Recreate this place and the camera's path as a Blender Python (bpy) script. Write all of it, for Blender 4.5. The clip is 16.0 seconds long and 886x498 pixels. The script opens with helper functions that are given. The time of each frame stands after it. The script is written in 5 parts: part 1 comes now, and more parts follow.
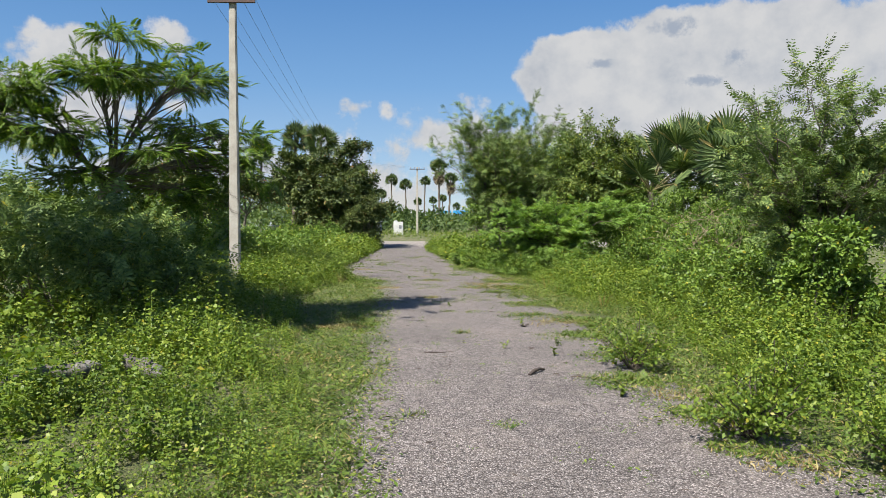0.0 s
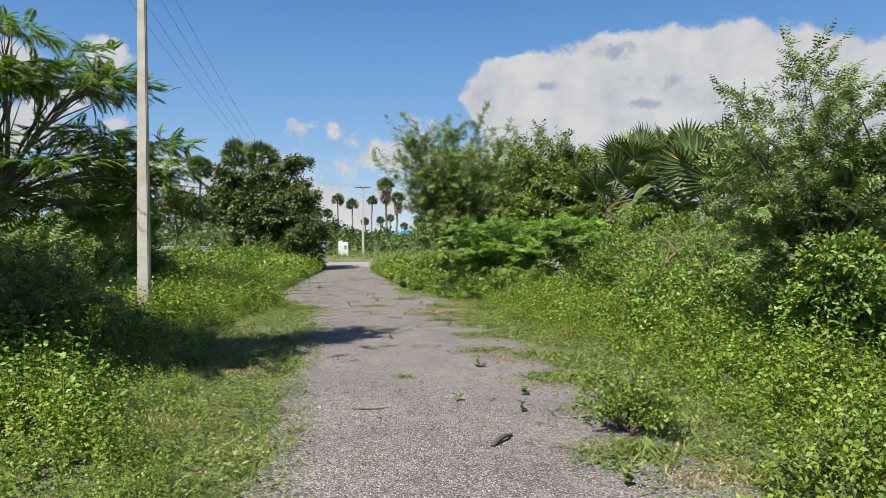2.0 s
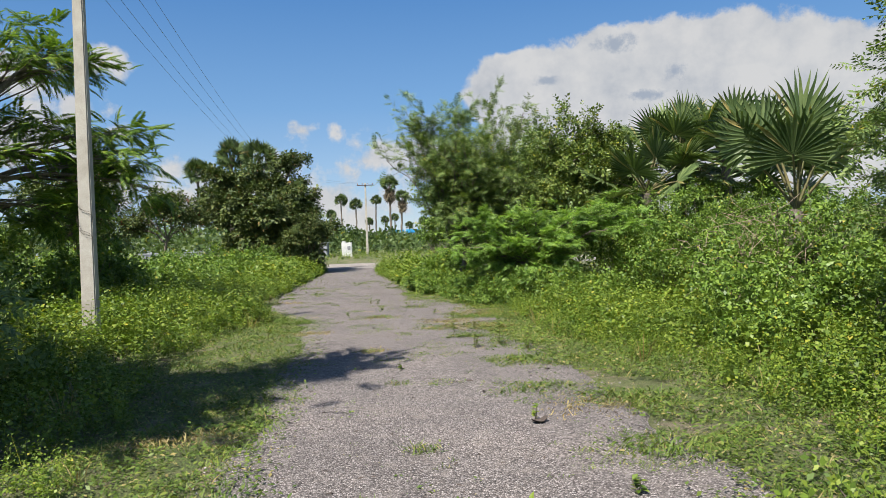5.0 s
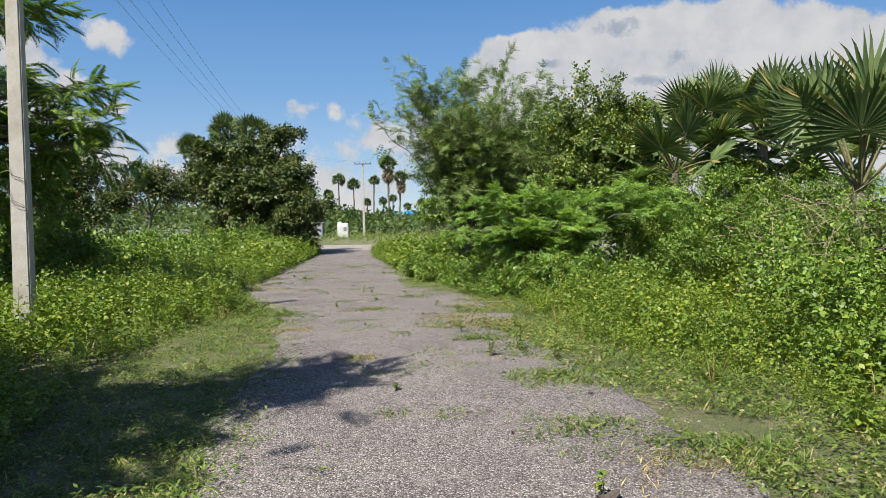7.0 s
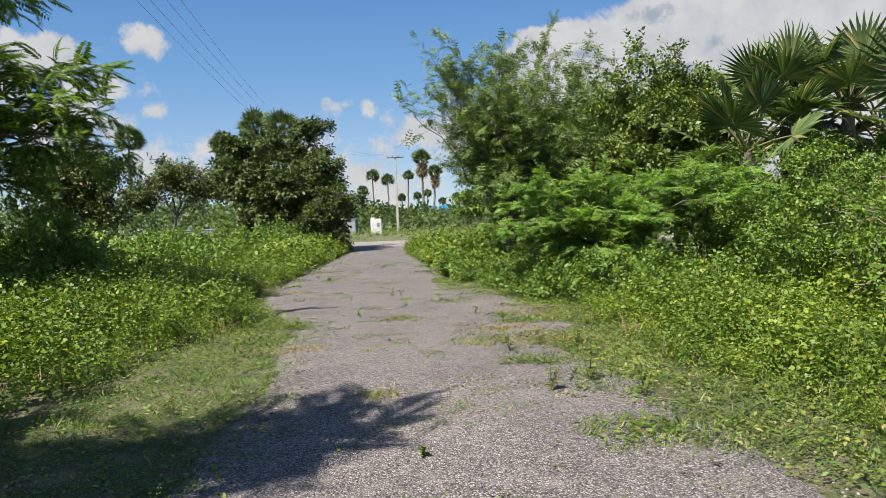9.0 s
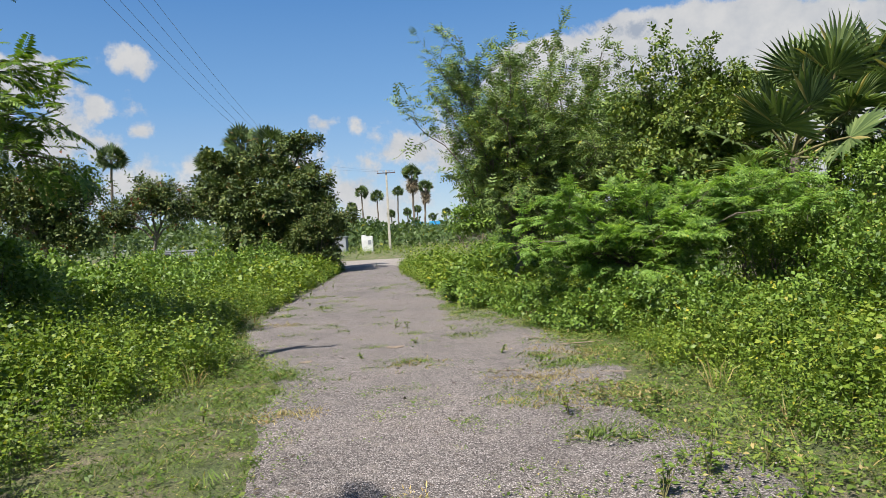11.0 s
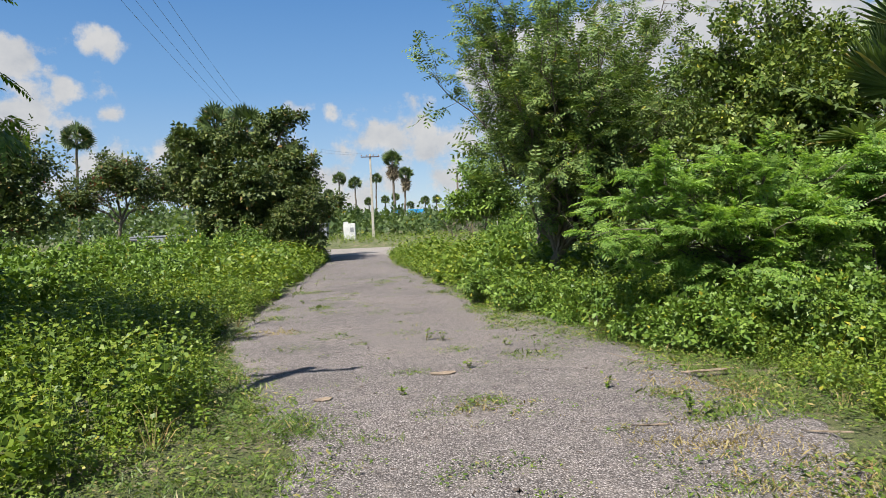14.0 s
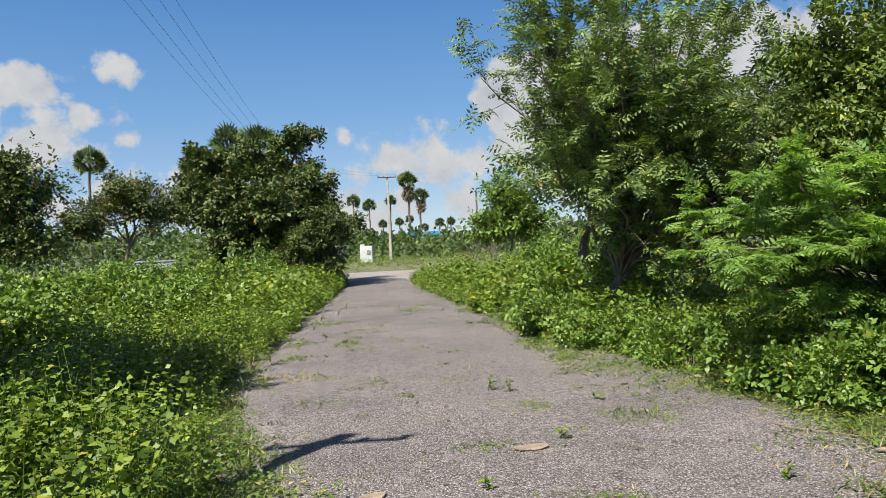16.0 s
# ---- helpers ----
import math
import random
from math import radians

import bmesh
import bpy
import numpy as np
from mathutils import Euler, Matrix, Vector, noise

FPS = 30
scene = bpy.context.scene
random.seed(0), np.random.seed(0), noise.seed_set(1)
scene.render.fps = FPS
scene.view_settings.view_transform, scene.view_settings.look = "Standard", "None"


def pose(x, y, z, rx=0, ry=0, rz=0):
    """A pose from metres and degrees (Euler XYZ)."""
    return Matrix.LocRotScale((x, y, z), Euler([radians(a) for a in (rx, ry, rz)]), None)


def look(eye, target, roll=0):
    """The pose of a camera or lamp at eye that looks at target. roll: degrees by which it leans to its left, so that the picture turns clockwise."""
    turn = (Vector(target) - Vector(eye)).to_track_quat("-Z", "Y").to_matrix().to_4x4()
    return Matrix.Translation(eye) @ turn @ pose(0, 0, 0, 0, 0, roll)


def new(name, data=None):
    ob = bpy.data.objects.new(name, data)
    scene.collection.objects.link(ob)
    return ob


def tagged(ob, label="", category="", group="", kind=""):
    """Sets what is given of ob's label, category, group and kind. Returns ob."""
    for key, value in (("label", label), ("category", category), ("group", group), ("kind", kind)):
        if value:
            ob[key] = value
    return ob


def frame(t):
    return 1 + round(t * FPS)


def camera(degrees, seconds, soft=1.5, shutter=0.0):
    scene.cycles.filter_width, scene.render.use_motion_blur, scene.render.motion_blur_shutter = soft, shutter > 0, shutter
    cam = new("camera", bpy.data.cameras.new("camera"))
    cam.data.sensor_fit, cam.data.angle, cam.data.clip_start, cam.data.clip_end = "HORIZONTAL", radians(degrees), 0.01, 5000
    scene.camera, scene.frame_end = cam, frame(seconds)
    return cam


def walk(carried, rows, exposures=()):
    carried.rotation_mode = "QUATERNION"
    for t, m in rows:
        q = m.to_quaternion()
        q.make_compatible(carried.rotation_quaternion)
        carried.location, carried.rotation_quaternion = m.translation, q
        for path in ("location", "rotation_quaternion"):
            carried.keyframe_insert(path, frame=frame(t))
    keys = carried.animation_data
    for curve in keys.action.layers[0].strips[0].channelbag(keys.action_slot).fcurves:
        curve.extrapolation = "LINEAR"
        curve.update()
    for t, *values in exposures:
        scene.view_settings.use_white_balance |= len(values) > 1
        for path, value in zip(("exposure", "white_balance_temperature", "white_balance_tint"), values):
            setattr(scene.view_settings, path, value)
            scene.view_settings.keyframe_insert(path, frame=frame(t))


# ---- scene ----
cam = camera(63.7, 16.0, soft=0.7)
PATH = [
    (0, (0.355, 0.19, 1.583), (0.374, 2.189, 1.515), -0.0),
    (0.5, (0.321, 0.667, 1.542), (0.418, 2.662, 1.441), 0.4),
    (1, (0.447, 1.148, 1.537), (0.57, 3.143, 1.478), -1.0),
    (1.5, (0.474, 1.661, 1.546), (0.575, 3.659, 1.544), -0.7),
    (2, (0.503, 2.135, 1.558), (0.667, 4.128, 1.546), -0.3),
    (2.5, (0.575, 2.677, 1.566), (0.666, 4.673, 1.49), -0.5),
    (3, (0.505, 3.191, 1.564), (0.579, 5.189, 1.514), -0.3),
    (3.5, (0.557, 3.711, 1.54), (0.71, 5.704, 1.493), -1.0),
    (4, (0.565, 4.222, 1.576), (0.731, 6.215, 1.544), -1.8),
    (4.2, (0.519, 4.406, 1.532), (0.683, 6.399, 1.515), -2.2),
    (6.3, (0.597, 6.596, 1.519), (0.698, 8.593, 1.498), -1.0),
    (6.5, (0.61, 6.793, 1.524), (0.704, 8.79, 1.489), -0.9),
    (7, (0.553, 7.269, 1.505), (0.707, 9.262, 1.439), -1.0),
    (7.5, (0.568, 7.754, 1.487), (0.67, 9.751, 1.463), -1.6),
    (8, (0.566, 8.268, 1.485), (0.599, 10.267, 1.431), -1.7),
    (8.5, (0.559, 8.777, 1.48), (0.62, 10.774, 1.402), -1.6),
    (9, (0.654, 9.278, 1.48), (0.707, 11.276, 1.401), -2.2),
    (9.2, (0.649, 9.462, 1.492), (0.72, 11.46, 1.423), -2.0),
    (11.3, (0.262, 11.528, 1.581), (0.341, 13.526, 1.558), -3.3),
    (11.5, (0.203, 11.739, 1.59), (0.247, 13.739, 1.58), -3.9),
    (12, (-0.039, 12.196, 1.576), (-0.012, 14.195, 1.575), -3.3),
    (12.5, (-0.205, 12.643, 1.599), (-0.069, 14.638, 1.605), -3.7),
    (13, (-0.31, 13.141, 1.607), (-0.201, 15.138, 1.6), -3.5),
    (13.5, (-0.457, 13.613, 1.551), (-0.308, 15.607, 1.48), -1.9),
    (14, (-0.476, 14.088, 1.544), (-0.321, 16.081, 1.473), -2.4),
    (14.5, (-0.53, 14.591, 1.578), (-0.351, 16.583, 1.549), -3.0),
    (15, (-0.639, 15.025, 1.586), (-0.351, 17.004, 1.579), -3.0),
    (15.5, (-0.714, 15.543, 1.578), (-0.504, 17.532, 1.587), -3.5),
    (16, (-0.865, 16.016, 1.543), (-0.743, 18.012, 1.536), -2.8),
]
walk(cam, [(t, look(eye, target, roll)) for t, eye, target, roll in PATH])

# ---- world, sun, exposure ----
SUN_EL, SUN_AZ = 54.0, 218.5
scene.view_settings.exposure = 1.02
world = bpy.data.worlds.new("world")
scene.world = world
world.use_nodes = True
wn, wl = world.node_tree.nodes, world.node_tree.links
sky = wn.new("ShaderNodeTexSky")
sky.sky_type, sky.sun_disc = "NISHITA", False
sky.sun_elevation, sky.sun_rotation = radians(SUN_EL), radians(SUN_AZ)
sky.air_density, sky.dust_density, sky.ozone_density = 1.0, 0.2, 3.5
sky.altitude = 600
wl.new(sky.outputs[0], wn["Background"].inputs[0])
wn["Background"].inputs[1].default_value = 0.066
sun = new("sun", bpy.data.lights.new("sun", "SUN"))
sun.data.energy, sun.data.angle, sun.data.color = 5.0, radians(0.53), (1.0, 0.955, 0.88)
TO_SUN = Vector((math.sin(radians(SUN_AZ)) * math.cos(radians(SUN_EL)), math.cos(radians(SUN_AZ)) * math.cos(radians(SUN_EL)), math.sin(radians(SUN_EL))))
sun.matrix_world = look(TO_SUN * 100, (0, 0, 0))

# ---- materials ----


def material(name):
    m = bpy.data.materials.new(name)
    m.use_nodes = True
    m.node_tree.nodes.clear()
    return m, m.node_tree.nodes, m.node_tree.links


def ramp(n, stops):
    r = n.new("ShaderNodeValToRGB")
    e = r.color_ramp.elements
    while len(e) < len(stops):
        e.new(0.5)
    for k, (p, c) in enumerate(stops):
        e[k].position = p
        e[k].color = (*c, 1)
    return r


def textured(n, l, kind, scale, detail=4.0, coord=None, rough=0.6):
    t = n.new("ShaderNodeTex" + kind)
    t.inputs["Scale"].default_value = scale
    if kind == "Noise":
        t.inputs["Detail"].default_value = detail
        t.inputs["Roughness"].default_value = rough
    if coord is None:
        coord = n.new("ShaderNodeNewGeometry").outputs["Position"]
    l.new(coord, t.inputs["Vector"])
    return t


def mixed(n, l, fac, a, b, mode="MIX"):
    m = n.new("ShaderNodeMix")
    m.data_type, m.blend_type = "RGBA", mode
    for socket, v in ((m.inputs[0], fac), (m.inputs[6], a), (m.inputs[7], b)):
        if isinstance(v, (int, float)):
            socket.default_value = v
        elif isinstance(v, tuple):
            socket.default_value = (*v, 1)
        else:
            l.new(v, socket)
    return m.outputs[2]


def leafy(name, dark, mid, light, aged=(0.30, 0.28, 0.035), aged_share=0.03, through_light=0.26, rough=0.5, patch=1.3):
    """Foliage: each leaf a tone of its own, slow drifts of tone over the plant, a few yellowed leaves, light passing through."""
    m, n, l = material(name)
    geo = n.new("ShaderNodeNewGeometry")
    rnd = geo.outputs["Random Per Island"]
    tones = ramp(n, [(0.0, dark), (0.5, mid), (1.0 - aged_share - 0.002, light), (1.0 - aged_share, aged)])
    l.new(rnd, tones.inputs[0])
    drift = textured(n, l, "Noise", patch, 3.0, geo.outputs["Position"])
    d = ramp(n, [(0.3, (0.62, 0.68, 0.60)), (0.72, (1.25, 1.18, 1.05))])
    l.new(drift.outputs[0], d.inputs[0])
    col = mixed(n, l, 1.0, tones.outputs[0], d.outputs[0], "MULTIPLY")
    p = n.new("ShaderNodeBsdfPrincipled")
    p.inputs["Roughness"].default_value = rough
    p.inputs["Specular IOR Level"].default_value = 0.34
    l.new(col, p.inputs["Base Color"])
    tr = n.new("ShaderNodeBsdfTranslucent")
    warm = mixed(n, l, 1.0, col, (1.25, 1.35, 0.55), "MULTIPLY")
    l.new(warm, tr.inputs[0])
    mix = n.new("ShaderNodeMixShader")
    mix.inputs[0].default_value = through_light
    l.new(p.outputs[0], mix.inputs[1])
    l.new(tr.outputs[0], mix.inputs[2])
    l.new(mix.outputs[0], n.new("ShaderNodeOutputMaterial").inputs[0])
    return m


def solid(name, stops, scale=6.0, rough=0.8, bump=0.3, bump_scale=60.0, metal=0.0, fine=0.35, stretch=(1, 1, 1)):
    """A matt surface with blotches at one scale and grain at a finer one."""
    m, n, l = material(name)
    tc = n.new("ShaderNodeTexCoord")
    mp = n.new("ShaderNodeMapping")
    mp.inputs["Scale"].default_value = stretch
    l.new(tc.outputs["Object"], mp.inputs[0])
    big = textured(n, l, "Noise", scale, 5.0, mp.outputs[0])
    r = ramp(n, stops)
    l.new(big.outputs[0], r.inputs[0])
    small = textured(n, l, "Noise", bump_scale, 3.0, mp.outputs[0])
    g = ramp(n, [(0.25, (1 - fine,) * 3), (0.75, (1 + fine,) * 3)])
    l.new(small.outputs[0], g.inputs[0])
    col = mixed(n, l, 1.0, r.outputs[0], g.outputs[0], "MULTIPLY")
    p = n.new("ShaderNodeBsdfPrincipled")
    p.inputs["Roughness"].default_value, p.inputs["Metallic"].default_value = rough, metal
    l.new(col, p.inputs["Base Color"])
    b = n.new("ShaderNodeBump")
    b.inputs["Strength"].default_value, b.inputs["Distance"].default_value = bump, 0.01
    l.new(small.outputs[0], b.inputs["Height"])
    l.new(b.outputs[0], p.inputs["Normal"])
    l.new(p.outputs[0], n.new("ShaderNodeOutputMaterial").inputs[0])
    return m


def gravel_material(name="gravel", dusty=0.0):
    """Worn chip-and-tar road: pinkish grey chips in a darker binder, with dusty and stained drifts; dusty: a share of pale sand over it all."""
    m, n, l = material(name)
    pos = n.new("ShaderNodeNewGeometry").outputs["Position"]
    chips = textured(n, l, "Voronoi", 80.0, coord=pos)
    tone = n.new("ShaderNodeSeparateColor")
    l.new(chips.outputs["Color"], tone.inputs[0])
    chip = ramp(n, [(0.0, (0.075, 0.064, 0.060)), (0.3, (0.19, 0.167, 0.158)), (0.65, (0.285, 0.258, 0.246)), (1.0, (0.50, 0.46, 0.445))])
    l.new(tone.outputs[0], chip.inputs[0])
    gap = ramp(n, [(0.25, (1, 1, 1)), (0.75, (0.36, 0.345, 0.335))])
    gap_in = n.new("ShaderNodeMath")
    gap_in.operation = "MULTIPLY"
    gap_in.inputs[1].default_value = 1.25
    l.new(chips.outputs["Distance"], gap_in.inputs[0])
    l.new(gap_in.outputs[0], gap.inputs[0])
    col = mixed(n, l, 1.0, chip.outputs[0], gap.outputs[0], "MULTIPLY")
    wear = textured(n, l, "Noise", 0.55, 6.0, pos, 0.65)
    w = ramp(n, [(0.30, (0.74, 0.72, 0.71)), (0.5, (1.0, 0.98, 0.97)), (0.72, (1.2, 1.15, 1.1))])
    l.new(wear.outputs[0], w.inputs[0])
    col = mixed(n, l, 1.0, col, w.outputs[0], "MULTIPLY")
    mid = textured(n, l, "Noise", 5.0, 5.0, pos, 0.7)
    dust = ramp(n, [(0.52, (0, 0, 0)), (0.75, (0.55, 0.55, 0.55))])
    l.new(mid.outputs[0], dust.inputs[0])
    col = mixed(n, l, dust.outputs[0], col, (0.25, 0.21, 0.185))
    if dusty:
        col = mixed(n, l, dusty, col, (0.37, 0.33, 0.29))
    p = n.new("ShaderNodeBsdfPrincipled")
    p.inputs["Roughness"].default_value = 0.9
    l.new(col, p.inputs["Base Color"])
    b = n.new("ShaderNodeBump")
    b.inputs["Strength"].default_value, b.inputs["Distance"].default_value = 0.9, 0.012
    b.invert = True
    l.new(chips.outputs["Distance"], b.inputs["Height"])
    l.new(b.outputs[0], p.inputs["Normal"])
    l.new(p.outputs[0], n.new("ShaderNodeOutputMaterial").inputs[0])
    return m


def soil_material():
    """Bare earth with moss, small weeds and dry litter."""
    m, n, l = material("soil")
    pos = n.new("ShaderNodeNewGeometry").outputs["Position"]
    a = textured(n, l, "Noise", 2.3, 7.0, pos, 0.7)
    r = ramp(n, [(0.30, (0.155, 0.128, 0.092)), (0.40, (0.175, 0.148, 0.102)), (0.47, (0.105, 0.115, 0.042)), (0.62, (0.072, 0.096, 0.028)), (0.8, (0.11, 0.122, 0.042))])
    l.new(a.outputs[0], r.inputs[0])
    f = textured(n, l, "Noise", 75.0, 6.0, pos, 0.75)
    g = ramp(n, [(0.36, (0.22, 0.24, 0.2)), (0.5, (0.9, 0.9, 0.85)), (0.64, (1.75, 1.7, 1.45))])
    l.new(f.outputs[0], g.inputs[0])
    col = mixed(n, l, 1.0, r.outputs[0], g.outputs[0], "MULTIPLY")
    straw = textured(n, l, "Noise", 14.0, 6.0, pos, 0.75)
    pale = ramp(n, [(0.56, (0, 0, 0)), (0.72, (0.6, 0.6, 0.6))])
    l.new(straw.outputs[0], pale.inputs[0])
    col = mixed(n, l, pale.outputs[0], col, (0.17, 0.15, 0.07))
    p = n.new("ShaderNodeBsdfPrincipled")
    p.inputs["Roughness"].default_value = 0.95
    l.new(col, p.inputs["Base Color"])
    b = n.new("ShaderNodeBump")
    b.inputs["Strength"].default_value, b.inputs["Distance"].default_value = 0.8, 0.03
    l.new(f.outputs[0], b.inputs["Height"])
    l.new(b.outputs[0], p.inputs["Normal"])
    l.new(p.outputs[0], n.new("ShaderNodeOutputMaterial").inputs[0])
    return m


GRAVEL, PALEGRAVEL, SOIL = gravel_material(), gravel_material("pale_gravel", 0.4), soil_material()
WEED = leafy("weed_leaf", (0.066, 0.118, 0.016), (0.132, 0.202, 0.025), (0.222, 0.272, 0.042), aged_share=0.02, patch=0.8)
GRASS = leafy("grass_blade", (0.062, 0.112, 0.020), (0.118, 0.178, 0.032), (0.19, 0.23, 0.050), (0.32, 0.26, 0.12), 0.08, patch=0.9)
DRY = leafy("dry_grass", (0.25, 0.19, 0.09), (0.34, 0.27, 0.13), (0.42, 0.35, 0.19), (0.2, 0.13, 0.06), 0.1, 0.2, 0.8)
FEATHER = leafy("feathery_leaf", (0.055, 0.110, 0.018), (0.105, 0.180, 0.026), (0.18, 0.25, 0.04), aged_share=0.01, through_light=0.32)
MESQUITE = leafy("mesquite_leaf", (0.072, 0.122, 0.036), (0.130, 0.195, 0.055), (0.21, 0.270, 0.084), aged_share=0.02, through_light=0.2, rough=0.6)
BRIGHT = leafy("bright_shrub_leaf", (0.11, 0.205, 0.052), (0.20, 0.32, 0.080), (0.31, 0.43, 0.12), aged_share=0.006, through_light=0.45)
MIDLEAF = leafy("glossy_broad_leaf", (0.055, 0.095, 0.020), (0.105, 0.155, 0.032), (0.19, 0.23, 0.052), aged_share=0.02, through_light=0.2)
DARKLEAF = leafy("dark_broad_leaf", (0.035, 0.062, 0.016), (0.068, 0.100, 0.024), (0.135, 0.155, 0.042), (0.16, 0.10, 0.03), 0.02, 0.1, 0.6)
BUSHLEAF = leafy("bush_leaf", (0.064, 0.118, 0.020), (0.118, 0.198, 0.030), (0.19, 0.275, 0.048), aged_share=0.02, through_light=0.2)
PALMLEAF = leafy("palm_leaf", (0.060, 0.098, 0.038), (0.110, 0.158, 0.062), (0.18, 0.235, 0.10), (0.30, 0.26, 0.11), 0.04, 0.25, 0.38)
PALMYRA = leafy("palmyra_leaf", (0.040, 0.068, 0.026), (0.068, 0.105, 0.038), (0.11, 0.155, 0.06), (0.22, 0.18, 0.08), 0.05, 0.2, 0.45)
DEADLEAF = leafy("dead_palm_leaf", (0.10, 0.075, 0.05), (0.16, 0.125, 0.09), (0.23, 0.19, 0.14), (0.3, 0.25, 0.18), 0.1, 0.1, 0.8)
RUST = leafy("rusty_flower", (0.12, 0.04, 0.025), (0.19, 0.065, 0.04), (0.25, 0.11, 0.06), (0.2, 0.15, 0.05), 0.1, 0.15, 0.7)
FARLEAF = leafy("far_scrub_leaf", (0.045, 0.080, 0.028), (0.075, 0.118, 0.040), (0.12, 0.165, 0.06), aged_share=0.02, patch=0.15)
BARK = solid("bark", [(0.3, (0.07, 0.055, 0.042)), (0.55, (0.14, 0.115, 0.09)), (0.75, (0.22, 0.19, 0.155))], 4.0, 0.95, 0.8, 40.0, stretch=(1, 1, 0.3))
STEM = solid("green_stem", [(0.3, (0.10, 0.11, 0.035)), (0.7, (0.17, 0.13, 0.06))], 5.0, 0.8)
CONCRETE = solid("concrete", [(0.3, (0.27, 0.245, 0.205)), (0.55, (0.355, 0.33, 0.285)), (0.75, (0.43, 0.405, 0.355))], 2.2, 0.9, 0.5, 70.0, fine=0.18)
IRON = solid("painted_iron", [(0.3, (0.05, 0.035, 0.032)), (0.7, (0.10, 0.06, 0.05))], 9.0, 0.6, 0.2, 80.0, 0.3)
PORCELAIN = solid("porcelain", [(0.3, (0.16, 0.09, 0.06)), (0.7, (0.24, 0.15, 0.10))], 9.0, 0.25, 0.0)
WIRE = solid("aluminium_wire", [(0.3, (0.12, 0.12, 0.13)), (0.7, (0.2, 0.2, 0.21))], 3.0, 0.5, 0.0, metal=0.6)
DEADWOOD = solid("grey_dead_wood", [(0.35, (0.045, 0.04, 0.035)), (0.55, (0.12, 0.108, 0.095)), (0.75, (0.24, 0.225, 0.205))], 7.0, 0.95, 0.8, 50.0, stretch=(1, 0.25, 1))
TWIGWOOD = solid("dark_twig", [(0.3, (0.04, 0.03, 0.025)), (0.7, (0.10, 0.075, 0.06))], 9.0, 0.9)
STRAW = solid("pale_straw", [(0.3, (0.17, 0.125, 0.085)), (0.7, (0.28, 0.215, 0.15))], 12.0, 0.85)
WHITEWASH = solid("whitewash", [(0.3, (0.42, 0.42, 0.41)), (0.6, (0.56, 0.56, 0.545)), (0.8, (0.62, 0.62, 0.60))], 1.6, 0.9, 0.3, 25.0, fine=0.08)
GREYWALL = solid("grey_plaster", [(0.3, (0.16, 0.17, 0.18)), (0.7, (0.27, 0.28, 0.30))], 1.2, 0.9, 0.3, 25.0, fine=0.1)
BLUEROOF = solid("blue_sheet", [(0.3, (0.02, 0.20, 0.42)), (0.7, (0.04, 0.30, 0.55))], 0.6, 0.5, 0.0, fine=0.1)
DOORSHADE = solid("doorway_shade_paint", [(0.3, (0.03, 0.03, 0.035)), (0.7, (0.05, 0.05, 0.05))], 2.0, 0.9)
STONE = solid("stone_chip", [(0.3, (0.15, 0.13, 0.125)), (0.55, (0.25, 0.225, 0.215)), (0.75, (0.38, 0.355, 0.34))], 3.0, 0.9, 0.3, 60.0)

# ---- mesh tools ----
RNG = np.random.default_rng(7)


def raw_mesh(name, V, F, mat, smooth=False):
    V, F = np.asarray(V, dtype=np.float32), np.asarray(F, dtype=np.int32)
    me = bpy.data.meshes.new(name)
    k = F.shape[1]
    me.vertices.add(len(V))
    me.vertices.foreach_set("co", V.ravel())
    me.loops.add(F.size)
    me.loops.foreach_set("vertex_index", F.ravel())
    me.polygons.add(len(F))
    me.polygons.foreach_set("loop_start", np.arange(len(F), dtype=np.int32) * k)
    if smooth:
        me.polygons.foreach_set("use_smooth", np.ones(len(F), dtype=bool))
    me.materials.append(mat)
    me.update(calc_edges=True)
    return me


class Pile:
    """Gathers quads."""

    def __init__(self):
        self.v, self.f, self.n = [], [], 0

    def add(self, V, F):
        self.v.append(np.asarray(V, dtype=np.float64))
        self.f.append(np.asarray(F, dtype=np.int64) + self.n)
        self.n += len(V)

    def arrays(self):
        return np.concatenate(self.v), np.concatenate(self.f)


def unit(a):
    return a / np.maximum(np.linalg.norm(a, axis=-1, keepdims=True), 1e-9)


def bases(fwd, up):
    """Rotations whose columns are right, forward, up."""
    f = unit(fwd)
    r = unit(np.cross(f, up))
    return np.stack([r, f, np.cross(r, f)], axis=-1)


def stamp(T, P, R, S):
    TV, TF = T
    n, k = len(P), len(TV)
    V = np.einsum("nij,kj->nki", R, TV) * np.asarray(S).reshape(n, 1, 1) + np.asarray(P)[:, None, :]
    F = TF[None] + (np.arange(n) * k)[:, None, None]
    return V.reshape(-1, 3), F.reshape(-1, TF.shape[1])


def tube(points, radii, sides=6):
    P = np.asarray(points, dtype=float)
    d = unit(np.gradient(P, axis=0))
    ref = np.where(np.abs(d[:, 2:3]) > 0.9, np.array([[1.0, 0, 0]]), np.array([[0, 0, 1.0]]))
    u = unit(np.cross(d, ref))
    w = np.cross(d, u)
    a = np.linspace(0, 2 * math.pi, sides, endpoint=False)
    V = P[:, None] + np.asarray(radii)[:, None, None] * (np.cos(a)[None, :, None] * u[:, None] + np.sin(a)[None, :, None] * w[:, None])
    F = []
    for i in range(len(P) - 1):
        for j in range(sides):
            F.append((i * sides + j, i * sides + (j + 1) % sides, (i + 1) * sides + (j + 1) % sides, (i + 1) * sides + j))
    return V.reshape(-1, 3), np.array(F)


